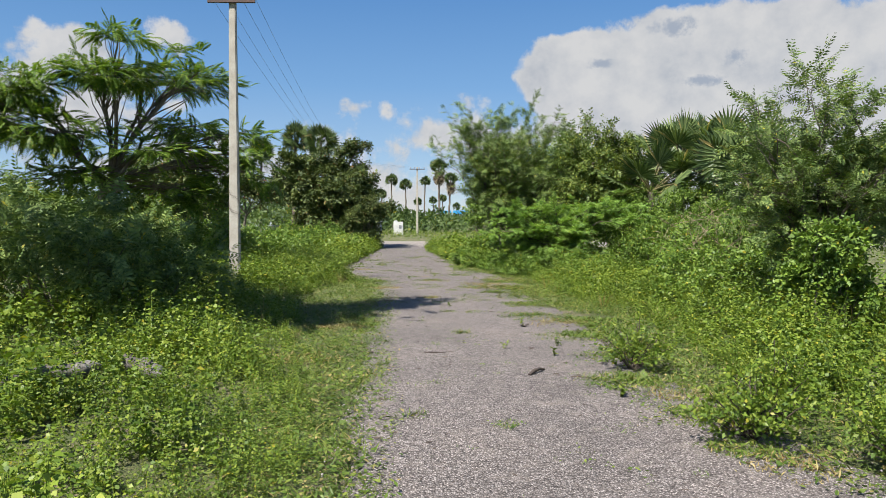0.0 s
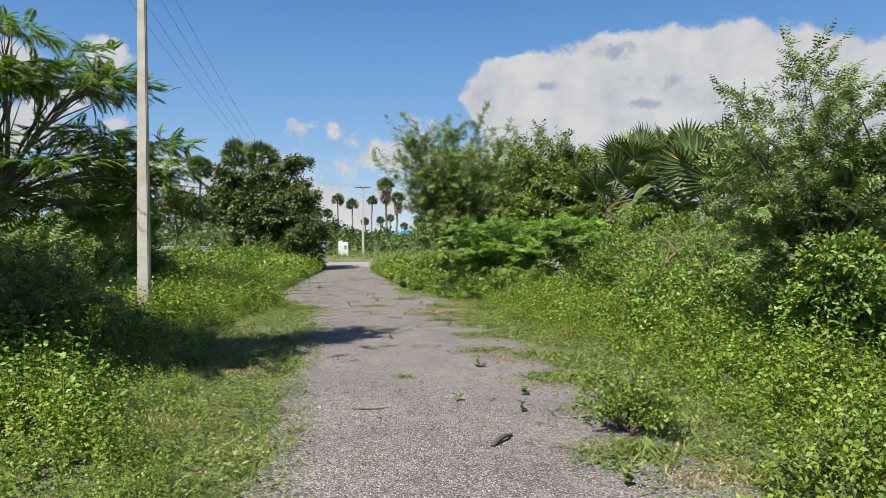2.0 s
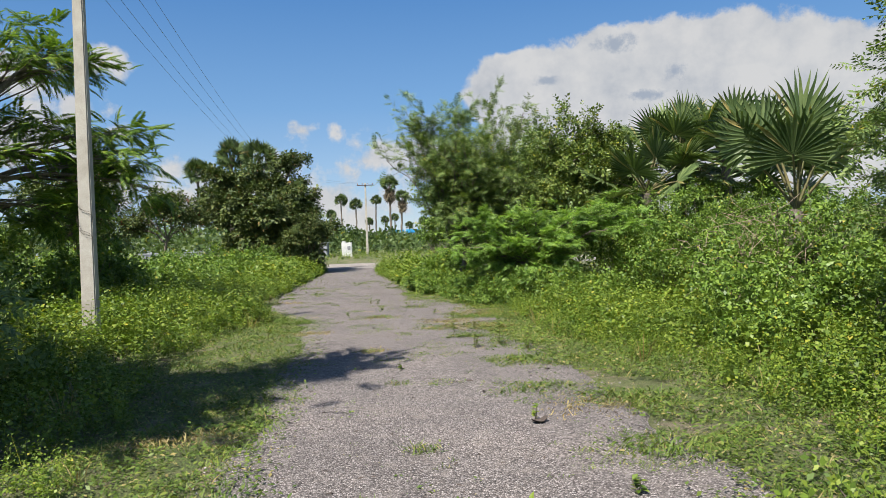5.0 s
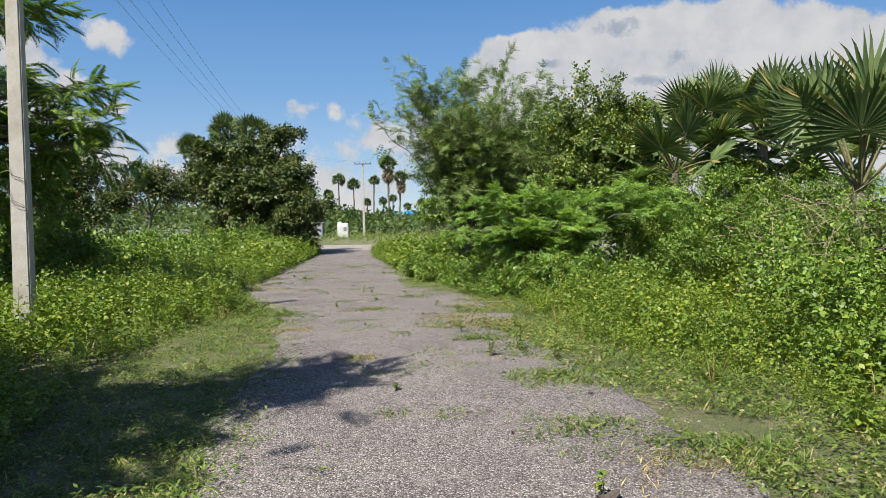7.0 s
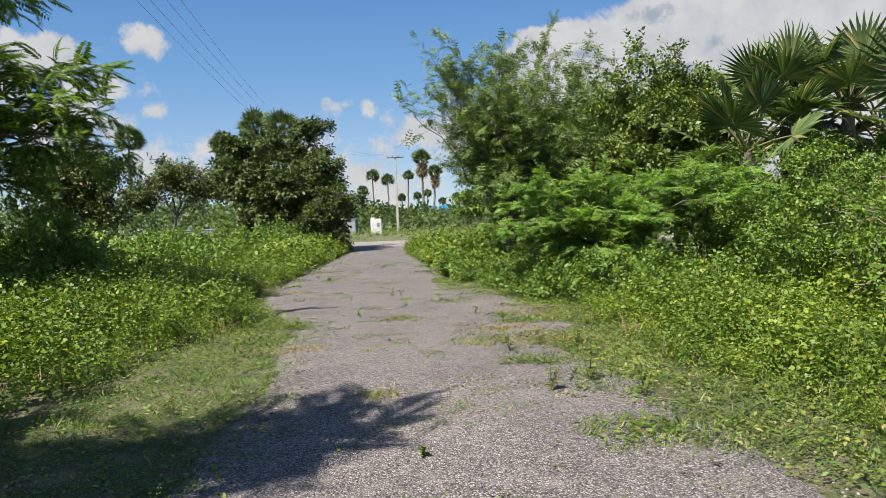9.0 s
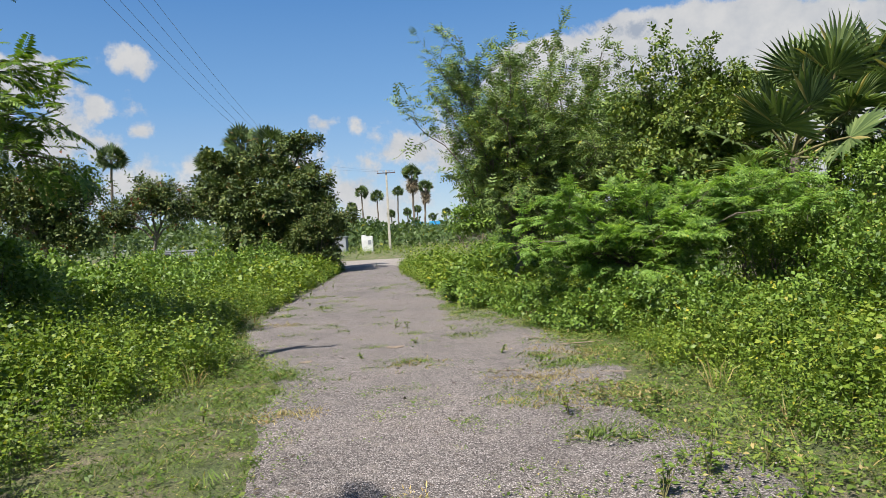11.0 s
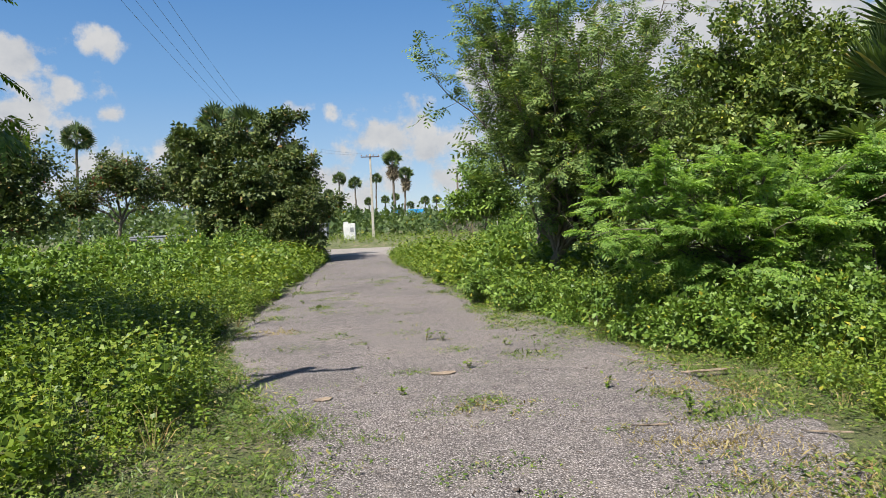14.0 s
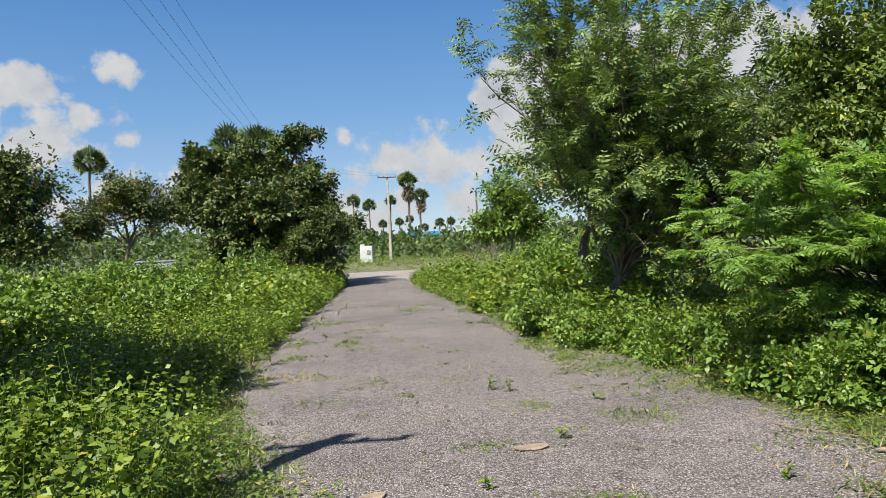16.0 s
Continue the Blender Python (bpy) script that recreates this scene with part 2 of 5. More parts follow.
def bent(a, b, sag=0.0, n=7, wob=0.0, rng=RNG):
    a, b = np.asarray(a, float), np.asarray(b, float)
    t = np.linspace(0, 1, n)[:, None]
    p = a + (b - a) * t
    p[:, 2] += sag * 4 * (t * (1 - t))[:, 0]
    if wob:
        k = rng.normal(0, wob, (n, 3)) * np.sin(np.linspace(0, math.pi, n))[:, None]
        p += k
    return p


def thing(name, at, label, category, group="", kind=""):
    ob = new(name)
    ob.location = at
    ob.empty_display_size = 0.2
    return tagged(ob, label, category, group, kind)


def part(name, V, F, mat, parent, label="", smooth=False, kind="", sub=False):
    """One mesh under a thing; V in the world, or in the parent's own frame where sub is set."""
    V = np.asarray(V, float)
    if not sub:
        V = V - np.array(parent.location)
    ob = new(name, raw_mesh(name, V, F, mat, smooth))
    ob.parent = parent
    return tagged(ob, label, kind=kind)


def part_bm(name, bm, mat, parent, label="", smooth=False):
    me = bpy.data.meshes.new(name)
    bm.to_mesh(me)
    bm.free()
    me.materials.append(mat)
    if smooth:
        for p in me.polygons:
            p.use_smooth = True
    ob = new(name, me)
    ob.parent = parent
    return tagged(ob, label)


def box_bm(cx, cy, cz, sx, sy, sz, bevel=0.0, taper=1.0):
    bm = bmesh.new()
    bmesh.ops.create_cube(bm, size=1)
    for v in bm.verts:
        k = taper if v.co.z > 0 else 1.0
        v.co = Vector((cx + v.co.x * sx * k, cy + v.co.y * sy * k, cz + v.co.z * sz))
    if bevel:
        bmesh.ops.bevel(bm, geom=list(bm.edges), offset=bevel, segments=2, affect="EDGES")
    return bm


# ---- leaf shapes ----


def simple_leaf(w=0.5, fold=0.10, droop=0.1):
    """Two quads that share the midrib."""
    V = np.array([(0, 0, 0), (-w * 0.5, 0.42, fold), (-w * 0.2, 0.82, fold * 0.4 - droop * 0.6), (0, 1, -droop), (w * 0.2, 0.82, fold * 0.4 - droop * 0.6), (w * 0.5, 0.42, fold)], float)
    return V, np.array([(0, 3, 2, 1), (0, 5, 4, 3)])


def kite_leaf(w=0.5, fold=0.1):
    """One bent quad."""
    V = np.array([(0, 0, 0), (w * 0.5, 0.45, fold), (0, 1, -0.08), (-w * 0.5, 0.45, fold)], float)
    return V, np.array([(0, 1, 2, 3)])


def frond_shape(pairs, pinna, width, droop, rng, lift=0.15):
    """A feathery leaf of length 1 along y: narrow pinnae in pairs along an arching rib."""
    p = Pile()
    kv, kf = kite_leaf(width / pinna, 0.04)
    for i in range(pairs):
        t = 0.12 + 0.86 * i / max(pairs - 1, 1)
        base = np.array([0, t, lift * t - droop * t * t])
        size = pinna * (0.55 + 0.75 * math.sin(math.pi * min(0.15 + t * 0.8, 1.0)))
        for side in (-1, 1):
            f = np.array([[side * 0.85, 0.5 + rng.normal(0, 0.1), -0.12 - droop * t * 0.7 + rng.normal(0, 0.06)]])
            R = bases(f, np.array([[0, 0, 1.0]]))
            p.add(*stamp((kv, kf), base[None], R, np.array([size])))
    rib = np.array([(-0.008, 0, 0), (0.008, 0, 0), (0.006, 0.5, lift * 0.5 - droop * 0.25), (-0.006, 0.5, lift * 0.5 - droop * 0.25), (0.003, 1, lift - droop), (-0.003, 1, lift - droop)])
    p.add(rib, np.array([(0, 1, 2, 3), (3, 2, 4, 5)]))
    return p.arrays()


def sprig_shape(n, leaf, spread, rng, w=0.5):
    """A short twig of length 1 with n leaves about it."""
    p = Pile()
    t = np.linspace(0.15, 1.0, n)
    a = np.arange(n) * 2.4 + rng.uniform(0, 6)
    P = np.stack([0.03 * np.cos(a), t, 0.03 * np.sin(a)], -1)
    f = np.stack([np.cos(a) * spread, 0.55 + rng.normal(0, 0.25, n), np.sin(a) * spread * 0.7 - 0.05], -1)
    R = bases(f, np.array([[0, 0.25, 1.0]]) + rng.normal(0, 0.3, (n, 3)))
    p.add(*stamp(kite_leaf(w, 0.1), P, R, leaf * rng.uniform(0.7, 1.25, n)))
    return p.arrays()


TREE_RNG = np.random.default_rng(21)
FRONDS = [frond_shape(12, 0.20, 0.070, d, TREE_RNG) for d in (0.15, 0.3, 0.45, 0.6)]
FINER = [frond_shape(4, 0.35, 0.14, d, TREE_RNG, 0.08) for d in (-0.05, 0.1, 0.25)]
FRONDLETS = [frond_shape(5, 0.34, 0.14, d, TREE_RNG, 0.1) for d in (0.1, 0.25, 0.4)]
FINE = [frond_shape(5, 0.30, 0.12, d, TREE_RNG, 0.1) for d in (0.0, 0.15, 0.3)]
BROAD = [sprig_shape(5, 0.56, 0.9, TREE_RNG, 0.58) for _ in range(4)]


def crown_points(lobes, n, rng, shell=0.45):
    """Clump centres in a union of ellipsoids, denser towards the outside."""
    vol = np.array([(l[3] * l[4] * l[5]) ** 0.8 for l in lobes])
    pick = rng.choice(len(lobes), n, p=vol / vol.sum())
    d = unit(rng.normal(0, 1, (n, 3)))
    L = np.array(lobes)[pick]
    r = rng.uniform(0, 1, n) ** shell
    return L[:, :3] + d * L[:, 3:6] * r[:, None], pick, d


def knobbly(c, r, n, size, seed):
    """Lobes for a lumpy crown: a core and n smaller lobes set about its outside."""
    rng = np.random.default_rng(seed)
    d = unit(rng.normal(0, 1, (n, 3)) + np.array([0, -0.25, 0.25]))
    out = [(*c, r[0] * 0.7, r[1] * 0.7, r[2] * 0.7)]
    for v in d:
        k = size * rng.uniform(0.6, 1.25)
        p = np.array(c) + v * np.array(r) * rng.uniform(0.65, 0.98)
        out.append((*p, k, k, k * 0.75))
    return out


def puffs(lobes, rng, k=8, share=0.36):
    """Breaks each lobe up into small separate puffs about its outside, over a thin core."""
    out = []
    for L in lobes:
        c, r = np.array(L[:3]), np.array(L[3:6])
        out.append((*c, *(r * 0.55)))
        d = unit(rng.normal(0, 1, (k, 3)) + np.array([0, -0.2, 0.35]))
        for v in d:
            q = share * rng.uniform(0.65, 1.3) * float(np.mean(r))
            p = c + v * r * rng.uniform(0.7, 1.02)
            out.append((*p, q, q, q * 0.7))
    return out


def spray_plant(name, base, fork, lobes, limbs, twigs, per, leaf_set, size, leaf_mat, label, category, seed=1, reach=0.8, r0=0.1, lift=0.2, bow=0.1, flat=0.5, group="", bark=None, crown="crown", wood_name="limbwork", shell=0.2):
    """Limbs that fan out from a short trunk to the lobes, branchlets along each limb, and feathery sprays along each branchlet."""
    rng = np.random.default_rng(seed)
    bark = bark or BARK
    ob = thing(name, base, label, category, group)
    base, fork = np.array(base, float), np.array(fork, float)
    wood, leaves = Pile(), Pile()
    tips, _, out = crown_points(lobes, limbs, rng, shell)
    P, D = [], []
    for tip in tips:
        a = base + (fork - base) * rng.uniform(0.55, 1.0)
        n = np.linalg.norm(tip - a)
        lp = bent(a, tip, bow * n, 10, 0.035 * n, rng)
        tan = unit(np.gradient(lp, axis=0))
        wood.add(*tube(lp, np.linspace(r0 * 0.34, r0 * 0.05, 10), 5))
        for _ in range(twigs):
            k = rng.uniform(0.35, 1.0) * 9
            i, f = min(int(k), 8), k - min(int(k), 8)
            p = lp[i] * (1 - f) + lp[i + 1] * f
            d = unit(tan[i] * 0.75 + rng.normal(0, 0.62, 3) * np.array([1, 1, flat]) + np.array([0, 0, lift]))
            length = reach * rng.uniform(0.45, 1.1)
            tw = bent(p, p + d * length, 0.07 * length, 5, 0.03 * length, rng)
            wood.add(*tube(tw, np.linspace(r0 * 0.05, r0 * 0.016, 5), 3))
            t = rng.uniform(0.1, 1.0, per) ** 0.8
            j = np.minimum((t * 4).astype(int), 3)
            g = (t * 4 - j)[:, None]
            P.append(tw[j] * (1 - g) + tw[j + 1] * g)
            D.append(d[None] * 0.8 + rng.normal(0, 0.6, (per, 3)) * np.array([1, 1, flat]) + np.array([0, 0, -0.12]))
    P, D = np.concatenate(P), np.concatenate(D)
    n = len(P)
    P[:, 2] = np.maximum(P[:, 2], base[2] + 0.05)
    R = bases(D, np.array([0, -0.15, 1.0]) + rng.normal(0, 0.38, (n, 3)))
    S = size * rng.uniform(0.6, 1.3, n)
    kinds = rng.integers(0, len(leaf_set), n)
    for k, T in enumerate(leaf_set):
        m = kinds == k
        leaves.add(*stamp(T, P[m], R[m], S[m]))
    part("trunk", *tube(bent(base, fork, 0, 7, 0.03, rng), np.linspace(r0 * 1.2, r0 * 0.75, 7), 9), bark, ob, smooth=True)
    part(wood_name, *wood.arrays(), bark, ob, smooth=True, kind="stuff")
    part(crown, *leaves.arrays(), leaf_mat, ob)
    return ob


def tree(name, base, trunk, lobes, clumps, per, leaf_set, size, leaf_mat, label, category="tree", seed=1, spread=0.35, r0=0.12, droop=-0.1, shell=0.45,
         flat=0.6, bark=BARK, group="", twig=0.012, outward=1.0, flowers=0, facing=0.0, level=1.0):
    """A trunk that forks to the lobes of the crown, twigs to the clumps, and leaves about each clump. trunk: points up the trunk."""
    rng = np.random.default_rng(seed)
    ob = thing(name, base, label, category, group)
    wood = Pile()
    trunk = [np.array(base, float)] + [np.array(p, float) for p in trunk]
    pts = np.concatenate([bent(a, b, 0, 5, 0.02, rng)[:-1] for a, b in zip(trunk[:-1], trunk[1:])] + [trunk[-1][None]])
    rad = np.linspace(r0, r0 * 0.55, len(pts))
    rad[0] *= 1.35
    tv, tf = tube(pts, rad, 8)
    fork = trunk[-1]
    limbs = []
    for L in lobes:
        c = np.array(L[:3])
        lp = bent(fork - (fork - trunk[0]) * rng.uniform(0, 0.25), c, 0.12 * np.linalg.norm(c - fork), 8, 0.06, rng)
        limbs.append(lp)
        wood.add(*tube(lp, np.linspace(r0 * 0.5, r0 * 0.12, 8), 6))
    C, pick, D = crown_points(lobes, clumps, rng, shell)
    for c, k in zip(C, pick):
        lp = limbs[k]
        i = rng.integers(2, 8)
        j = min(i, int(np.argmin(np.linalg.norm(lp - c, axis=1))) + 1, 7)
        wood.add(*tube(bent(lp[j], c, 0.05, 5, 0.04, rng), np.linspace(twig * 1.6, twig * 0.4, 5), 4))
    leaves = Pile()
    n = clumps * per
    P = np.repeat(C, per, 0) + rng.normal(0, 1, (n, 3)) * np.array([spread, spread, spread * flat])
    f = np.repeat(D, per, 0) * outward + rng.normal(0, 0.65, (n, 3)) + np.array([0, 0, droop])
    f[:, 2] *= level
    up = np.array([0, 0, 1.0]) + rng.normal(0, 0.35 * level ** 0.5, (n, 3)) + facing * np.repeat(D, per, 0)
    R = bases(f, up)
    S = size * rng.uniform(0.65, 1.3, n)
    kinds = rng.integers(0, len(leaf_set), n)
    for k, T in enumerate(leaf_set):
        m = kinds == k
        leaves.add(*stamp(T, P[m], R[m], S[m]))
    tr = part("trunk", tv, tf, bark, ob, smooth=True)
    part("branchwork", *wood.arrays(), bark, ob, smooth=True, kind="stuff")
    part("crown", *leaves.arrays(), leaf_mat, ob)
    if flowers:
        heads = Pile()
        i = rng.choice(clumps, flowers, replace=False)
        m = flowers * 8
        HP = np.repeat(C[i] + D[i] * spread * 1.4, 8, 0) + rng.normal(0, 0.11, (m, 3))
        heads.add(*stamp(kite_leaf(0.7, 0.15), HP, bases(rng.normal(0, 1, (m, 3)) + (0, 0, 0.8), np.array([0, 0, 1.0]) + rng.normal(0, 0.5, (m, 3))), rng.uniform(0.08, 0.2, m)))
        part("blossom", *heads.arrays(), RUST, ob, "rusty red flower heads", kind="stuff")
    return ob


def bush(name, base, lobes, clumps, per, leaf_set, size, leaf_mat, label, category="bush", seed=1, spread=0.2, droop=0.15, shell=0.4, stems=9, stem_mat=BARK, r=0.014, group="", outward=0.8, dry_twigs=0, flat=0.85):
    """Many stems from one foot, and leaves in clumps over the lobes."""
    rng = np.random.default_rng(seed)
    ob = thing(name, base, label, category, group)
    wood = Pile()
    C, pick, D = crown_points(puffs(lobes, rng, 7), clumps, rng, shell)
    C[:, 2] = np.maximum(C[:, 2], base[2] + 0.06 + 0.1 * rng.uniform(0, 1, clumps))
    foot = np.array(base, float)
    for i in rng.choice(clumps, min(stems * 4, clumps), replace=False):
        foot_i = foot + np.array([*(C[i, :2] - foot[:2]) * rng.uniform(0.2, 0.75), 0.0])
        wood.add(*tube(bent(foot_i + rng.normal(0, 0.06, 3) * (1, 1, 0), C[i], 0.08, 6, 0.05, rng), np.linspace(r, r * 0.3, 6), 5))
    n = clumps * per
    P = np.repeat(C, per, 0) + rng.normal(0, 0.62, (n, 3)) * np.array([spread, spread, spread * flat])
    P[:, 2] = np.maximum(P[:, 2], base[2] + 0.03)
    f = np.repeat(D, per, 0) * outward + rng.normal(0, 0.6, (n, 3)) + np.array([0, 0, droop - 0.25])
    R = bases(f, np.array([0, 0, 0.9]) + rng.normal(0, 0.35, (n, 3)) + 0.6 * np.repeat(D, per, 0))
    S = size * rng.uniform(0.6, 1.3, n)
    kinds = rng.integers(0, len(leaf_set), n)
    leaves = Pile()
    for k, T in enumerate(leaf_set):
        m = kinds == k
        leaves.add(*stamp(T, P[m], R[m], S[m]))
    part("stemwork", *wood.arrays(), stem_mat, ob, smooth=True, kind="stuff")
    part("foliage", *leaves.arrays(), leaf_mat, ob)
    if dry_twigs:
        dry = Pile()
        for i in range(dry_twigs):
            a = C[rng.integers(0, clumps)]
            d = rng.normal(0, 0.35, 3)
            dry.add(*tube(bent(a - d, a + d + (0, 0, 0.1), 0.1, 6, 0.05, rng), np.full(6, 0.006), 4))
        part("dry_vine_tangle", *dry.arrays(), STRAW, ob, "pale dry vine stems", kind="stuff")
    return ob


# ---- the ground ----


def rise(y):
    """The land is level along the walk, with a low bank behind the crossroad."""
    return np.interp(y, [-1e4, 46, 50, 62, 63.2, 72, 1e4], [0, 0, 0.05, 0.16, 0.40, 0.62, 0.75])


LEFT_Y, LEFT_X = [-20, 4.5, 8, 10, 14.3, 19, 20.7, 22, 24.5, 30, 42, 56, 90], [-0.2, -0.25, -0.5, -0.7, -0.9, -1.2, -1.8, -2.4, -2.95, -3.05, -3.2, -3.3, -3.4]
RIGHT_Y, RIGHT_X = [-20, 4.6, 6.3, 10, 14, 17, 19, 22, 24.6, 25.6, 27, 31, 43, 56, 90], [3.3, 3.3, 3.0, 2.7, 2.7, 2.3, 2.6, 2.5, 2.5, 2.1, 1.25, 0.95, -0.2, -0.6, -1.0]
WEED_LEFT = ([-20, 2, 5, 8, 10, 15, 18, 20, 22, 24.5, 30, 42, 56], [-0.55, -0.6, -0.62, -1.0, -1.6, -2.6, -2.5, -1.95, -2.55, -3.0, -3.05, -3.2, -3.3])
WEED_RIGHT = ([-20, 5, 8, 10, 12.5, 14.5, 16.5, 19, 22, 23, 24.6, 25.6, 27, 31, 43, 56], [3.6, 3.6, 3.45, 3.6, 3.9, 3.25, 2.95, 3.0, 3.1, 2.6, 2.35, 1.95, 1.25, 0.95, -0.2, -0.6])


def wobble(x, y, s):
    return noise.noise(Vector((x * s, y * s, 3.7)))


def ground_sheet():
    ys = np.concatenate([[-2500, -600, -150, -40, -15], np.arange(-6, 76, 1.0), [80, 90, 110, 150, 250, 600, 1500, 3500]])
    xs = np.concatenate([[-3000, -800, -250, -90, -45], np.arange(-26, 27, 1.0), [45, 90, 250, 800, 3000]])
    V = np.array([(x, y, rise(y) - 0.02 + 0.035 * wobble(x, y, 0.6)) for y in ys for x in xs])
    nx = len(xs)
    F = np.array([(j * nx + i, j * nx + i + 1, (j + 1) * nx + i + 1, (j + 1) * nx + i) for j in range(len(ys) - 1) for i in range(nx - 1)])
    return tagged(new("ground", raw_mesh("ground", V, F, SOIL, True)), "bare earth with moss and low weeds", "ground", kind="structure")


def road_sheet():
    ys = np.arange(-14, 51.5, 0.16)
    cols = 22
    V, F = [], []
    for y in ys:
        a = np.interp(y, LEFT_Y, LEFT_X) + 0.16 * wobble(1, y, 0.9) + 0.09 * wobble(2, y, 3.1)
        b = np.interp(y, RIGHT_Y, RIGHT_X) + 0.22 * wobble(5, y, 0.8) + 0.10 * wobble(8, y, 3.0)
        for i in range(cols):
            t = i / (cols - 1)
            x = a + (b - a) * t
            edge = min(t, 1 - t) * (b - a)
            V.append((x, y, rise(y) + 0.022 + 0.022 * min(edge / 0.6, 1.0) + 0.008 * wobble(x, y, 1.7) - (0.06 if i in (0, cols - 1) else 0)))
    for j in range(len(ys) - 1):
        for i in range(cols - 1):
            F.append((j * cols + i, j * cols + i + 1, (j + 1) * cols + i + 1, (j + 1) * cols + i))
    tagged(new("road", raw_mesh("road", V, np.array(F), GRAVEL, True)), "worn grey gravel road with ragged grassy edges", "road", kind="structure")
    xs = np.arange(-45, 45, 0.8)
    V, F = [], []
    for x in xs:
        for k in range(9):
            y = 50.2 + (11.2 + 0.5 * wobble(x, 2, 0.5)) * k / 8 + 0.25 * wobble(x, 9, 0.6) - 0.03 * x
            V.append((x, y, rise(y) + 0.065 - (0.09 if k in (0, 8) else 0)))
    for j in range(len(xs) - 1):
        for k in range(8):
            F.append((j * 9 + k, (j + 1) * 9 + k, (j + 1) * 9 + k + 1, j * 9 + k + 1))
    tagged(new("road_crossing", raw_mesh("road_crossing", V, np.array(F), PALEGRAVEL, True)), "pale gravel cross road behind the lane", "road", kind="structure")


ground_sheet()
road_sheet()

# ---- sky backdrop: clouds ----


def cloud_material():
    m, n, l = material("cloud")
    tc = n.new("ShaderNodeTexCoord")
    uv = tc.outputs["UV"]
    warp = textured(n, l, "Noise", 0.42, 7.0, uv, 0.62)
    sep = n.new("ShaderNodeSeparateXYZ")
    l.new(uv, sep.inputs[0])

    def math_node(op, a, b=None, c=None):
        k = n.new("ShaderNodeMath")
        k.operation = op
        for i, v in enumerate((a, b, c)):
            if v is None:
                continue
            if isinstance(v, (int, float)):
                k.inputs[i].default_value = v
            else:
                l.new(v, k.inputs[i])
        return k.outputs[0]

    total = None
    for az, el, w, h, top in CLOUDS:
        dx = math_node("MULTIPLY", math_node("SUBTRACT", sep.outputs[0], az), 1.0 / w)
        dy = math_node("MULTIPLY", math_node("SUBTRACT", sep.outputs[1], el), 1.0 / h)
        d = math_node("SQRT", math_node("ADD", math_node("MULTIPLY", dx, dx), math_node("MULTIPLY", dy, dy)))
        body = math_node("MULTIPLY", math_node("SUBTRACT", 1.0, d), top)
        total = body if total is None else math_node("MAXIMUM", total, body)
    fluff = math_node("MULTIPLY", math_node("SUBTRACT", warp.outputs[0], 0.5), 1.4)
    fine = textured(n, l, "Noise", 2.4, 5.0, uv, 0.6)
    fluff = math_node("ADD", fluff, math_node("MULTIPLY", math_node("SUBTRACT", fine.outputs[0], 0.5), 0.2))
    for scale, height in ((0.34, 0.6), (0.8, 0.28)):
        heads = textured(n, l, "Voronoi", scale, coord=uv)
        fluff = math_node("ADD", fluff, math_node("MULTIPLY", math_node("SUBTRACT", 0.5, heads.outputs["Distance"]), height))
    dens = math_node("ADD", total, fluff)
    mask = n.new("ShaderNodeMapRange")
    mask.interpolation_type = "SMOOTHSTEP"
    mask.inputs[1].default_value, mask.inputs[2].default_value = -0.02, 0.40
    mask.inputs[4].default_value = 0.94
    l.new(dens, mask.inputs[0])
    # the air itself: azure above, paler towards the horizon
    air = n.new("ShaderNodeMapRange")
    air.inputs[1].default_value, air.inputs[2].default_value = 0.0, 24.0
    l.new(sep.outputs[1], air.inputs[0])
    azure = ramp(n, [(0.0, (0.27, 0.325, 0.38)), (0.2, (0.165, 0.255, 0.37)), (0.45, (0.085, 0.19, 0.35)), (0.8, (0.036, 0.125, 0.30))])
    l.new(air.outputs[0], azure.inputs[0])
    billow = textured(n, l, "Noise", 0.30, 6.0, uv, 0.6)
    tone = ramp(n, [(0.28, (0.66, 0.69, 0.74)), (0.42, (0.80, 0.81, 0.83)), (0.6, (0.93, 0.92, 0.91))])
    l.new(billow.outputs[0], tone.inputs[0])
    hollow = None
    for az, el, w, h in HOLLOWS:
        dx = math_node("MULTIPLY", math_node("SUBTRACT", sep.outputs[0], az), 1.0 / w)
        dy = math_node("MULTIPLY", math_node("SUBTRACT", sep.outputs[1], el), 1.0 / h)
        d = math_node("SUBTRACT", 1.0, math_node("SQRT", math_node("ADD", math_node("MULTIPLY", dx, dx), math_node("MULTIPLY", dy, dy))))
        hollow = d if hollow is None else math_node("MAXIMUM", hollow, d)
    ragged = textured(n, l, "Noise", 0.7, 6.0, uv, 0.7)
    hollow = math_node("ADD", hollow, math_node("MULTIPLY", math_node("SUBTRACT", ragged.outputs[0], 0.5), 3.2))
    hm = n.new("ShaderNodeMapRange")
    hm.interpolation_type = "SMOOTHSTEP"
    hm.inputs[1].default_value, hm.inputs[2].default_value = 0.0, 0.9
    l.new(hollow, hm.inputs[0])
    em = n.new("ShaderNodeEmission")
    l.new(mixed(n, l, hm.outputs[0], tone.outputs[0], (0.52, 0.58, 0.68)), em.inputs[0])
    em.inputs[1].default_value = 0.365
    hz = n.new("ShaderNodeEmission")
    l.new(azure.outputs[0], hz.inputs[0])
    tp = n.new("ShaderNodeBsdfTransparent")
    s1 = n.new("ShaderNodeMixShader")
    s1.inputs[0].default_value = 0.72
    l.new(tp.outputs[0], s1.inputs[1])
    l.new(hz.outputs[0], s1.inputs[2])
    s2 = n.new("ShaderNodeMixShader")
    l.new(mask.outputs[0], s2.inputs[0])
    l.new(s1.outputs[0], s2.inputs[1])
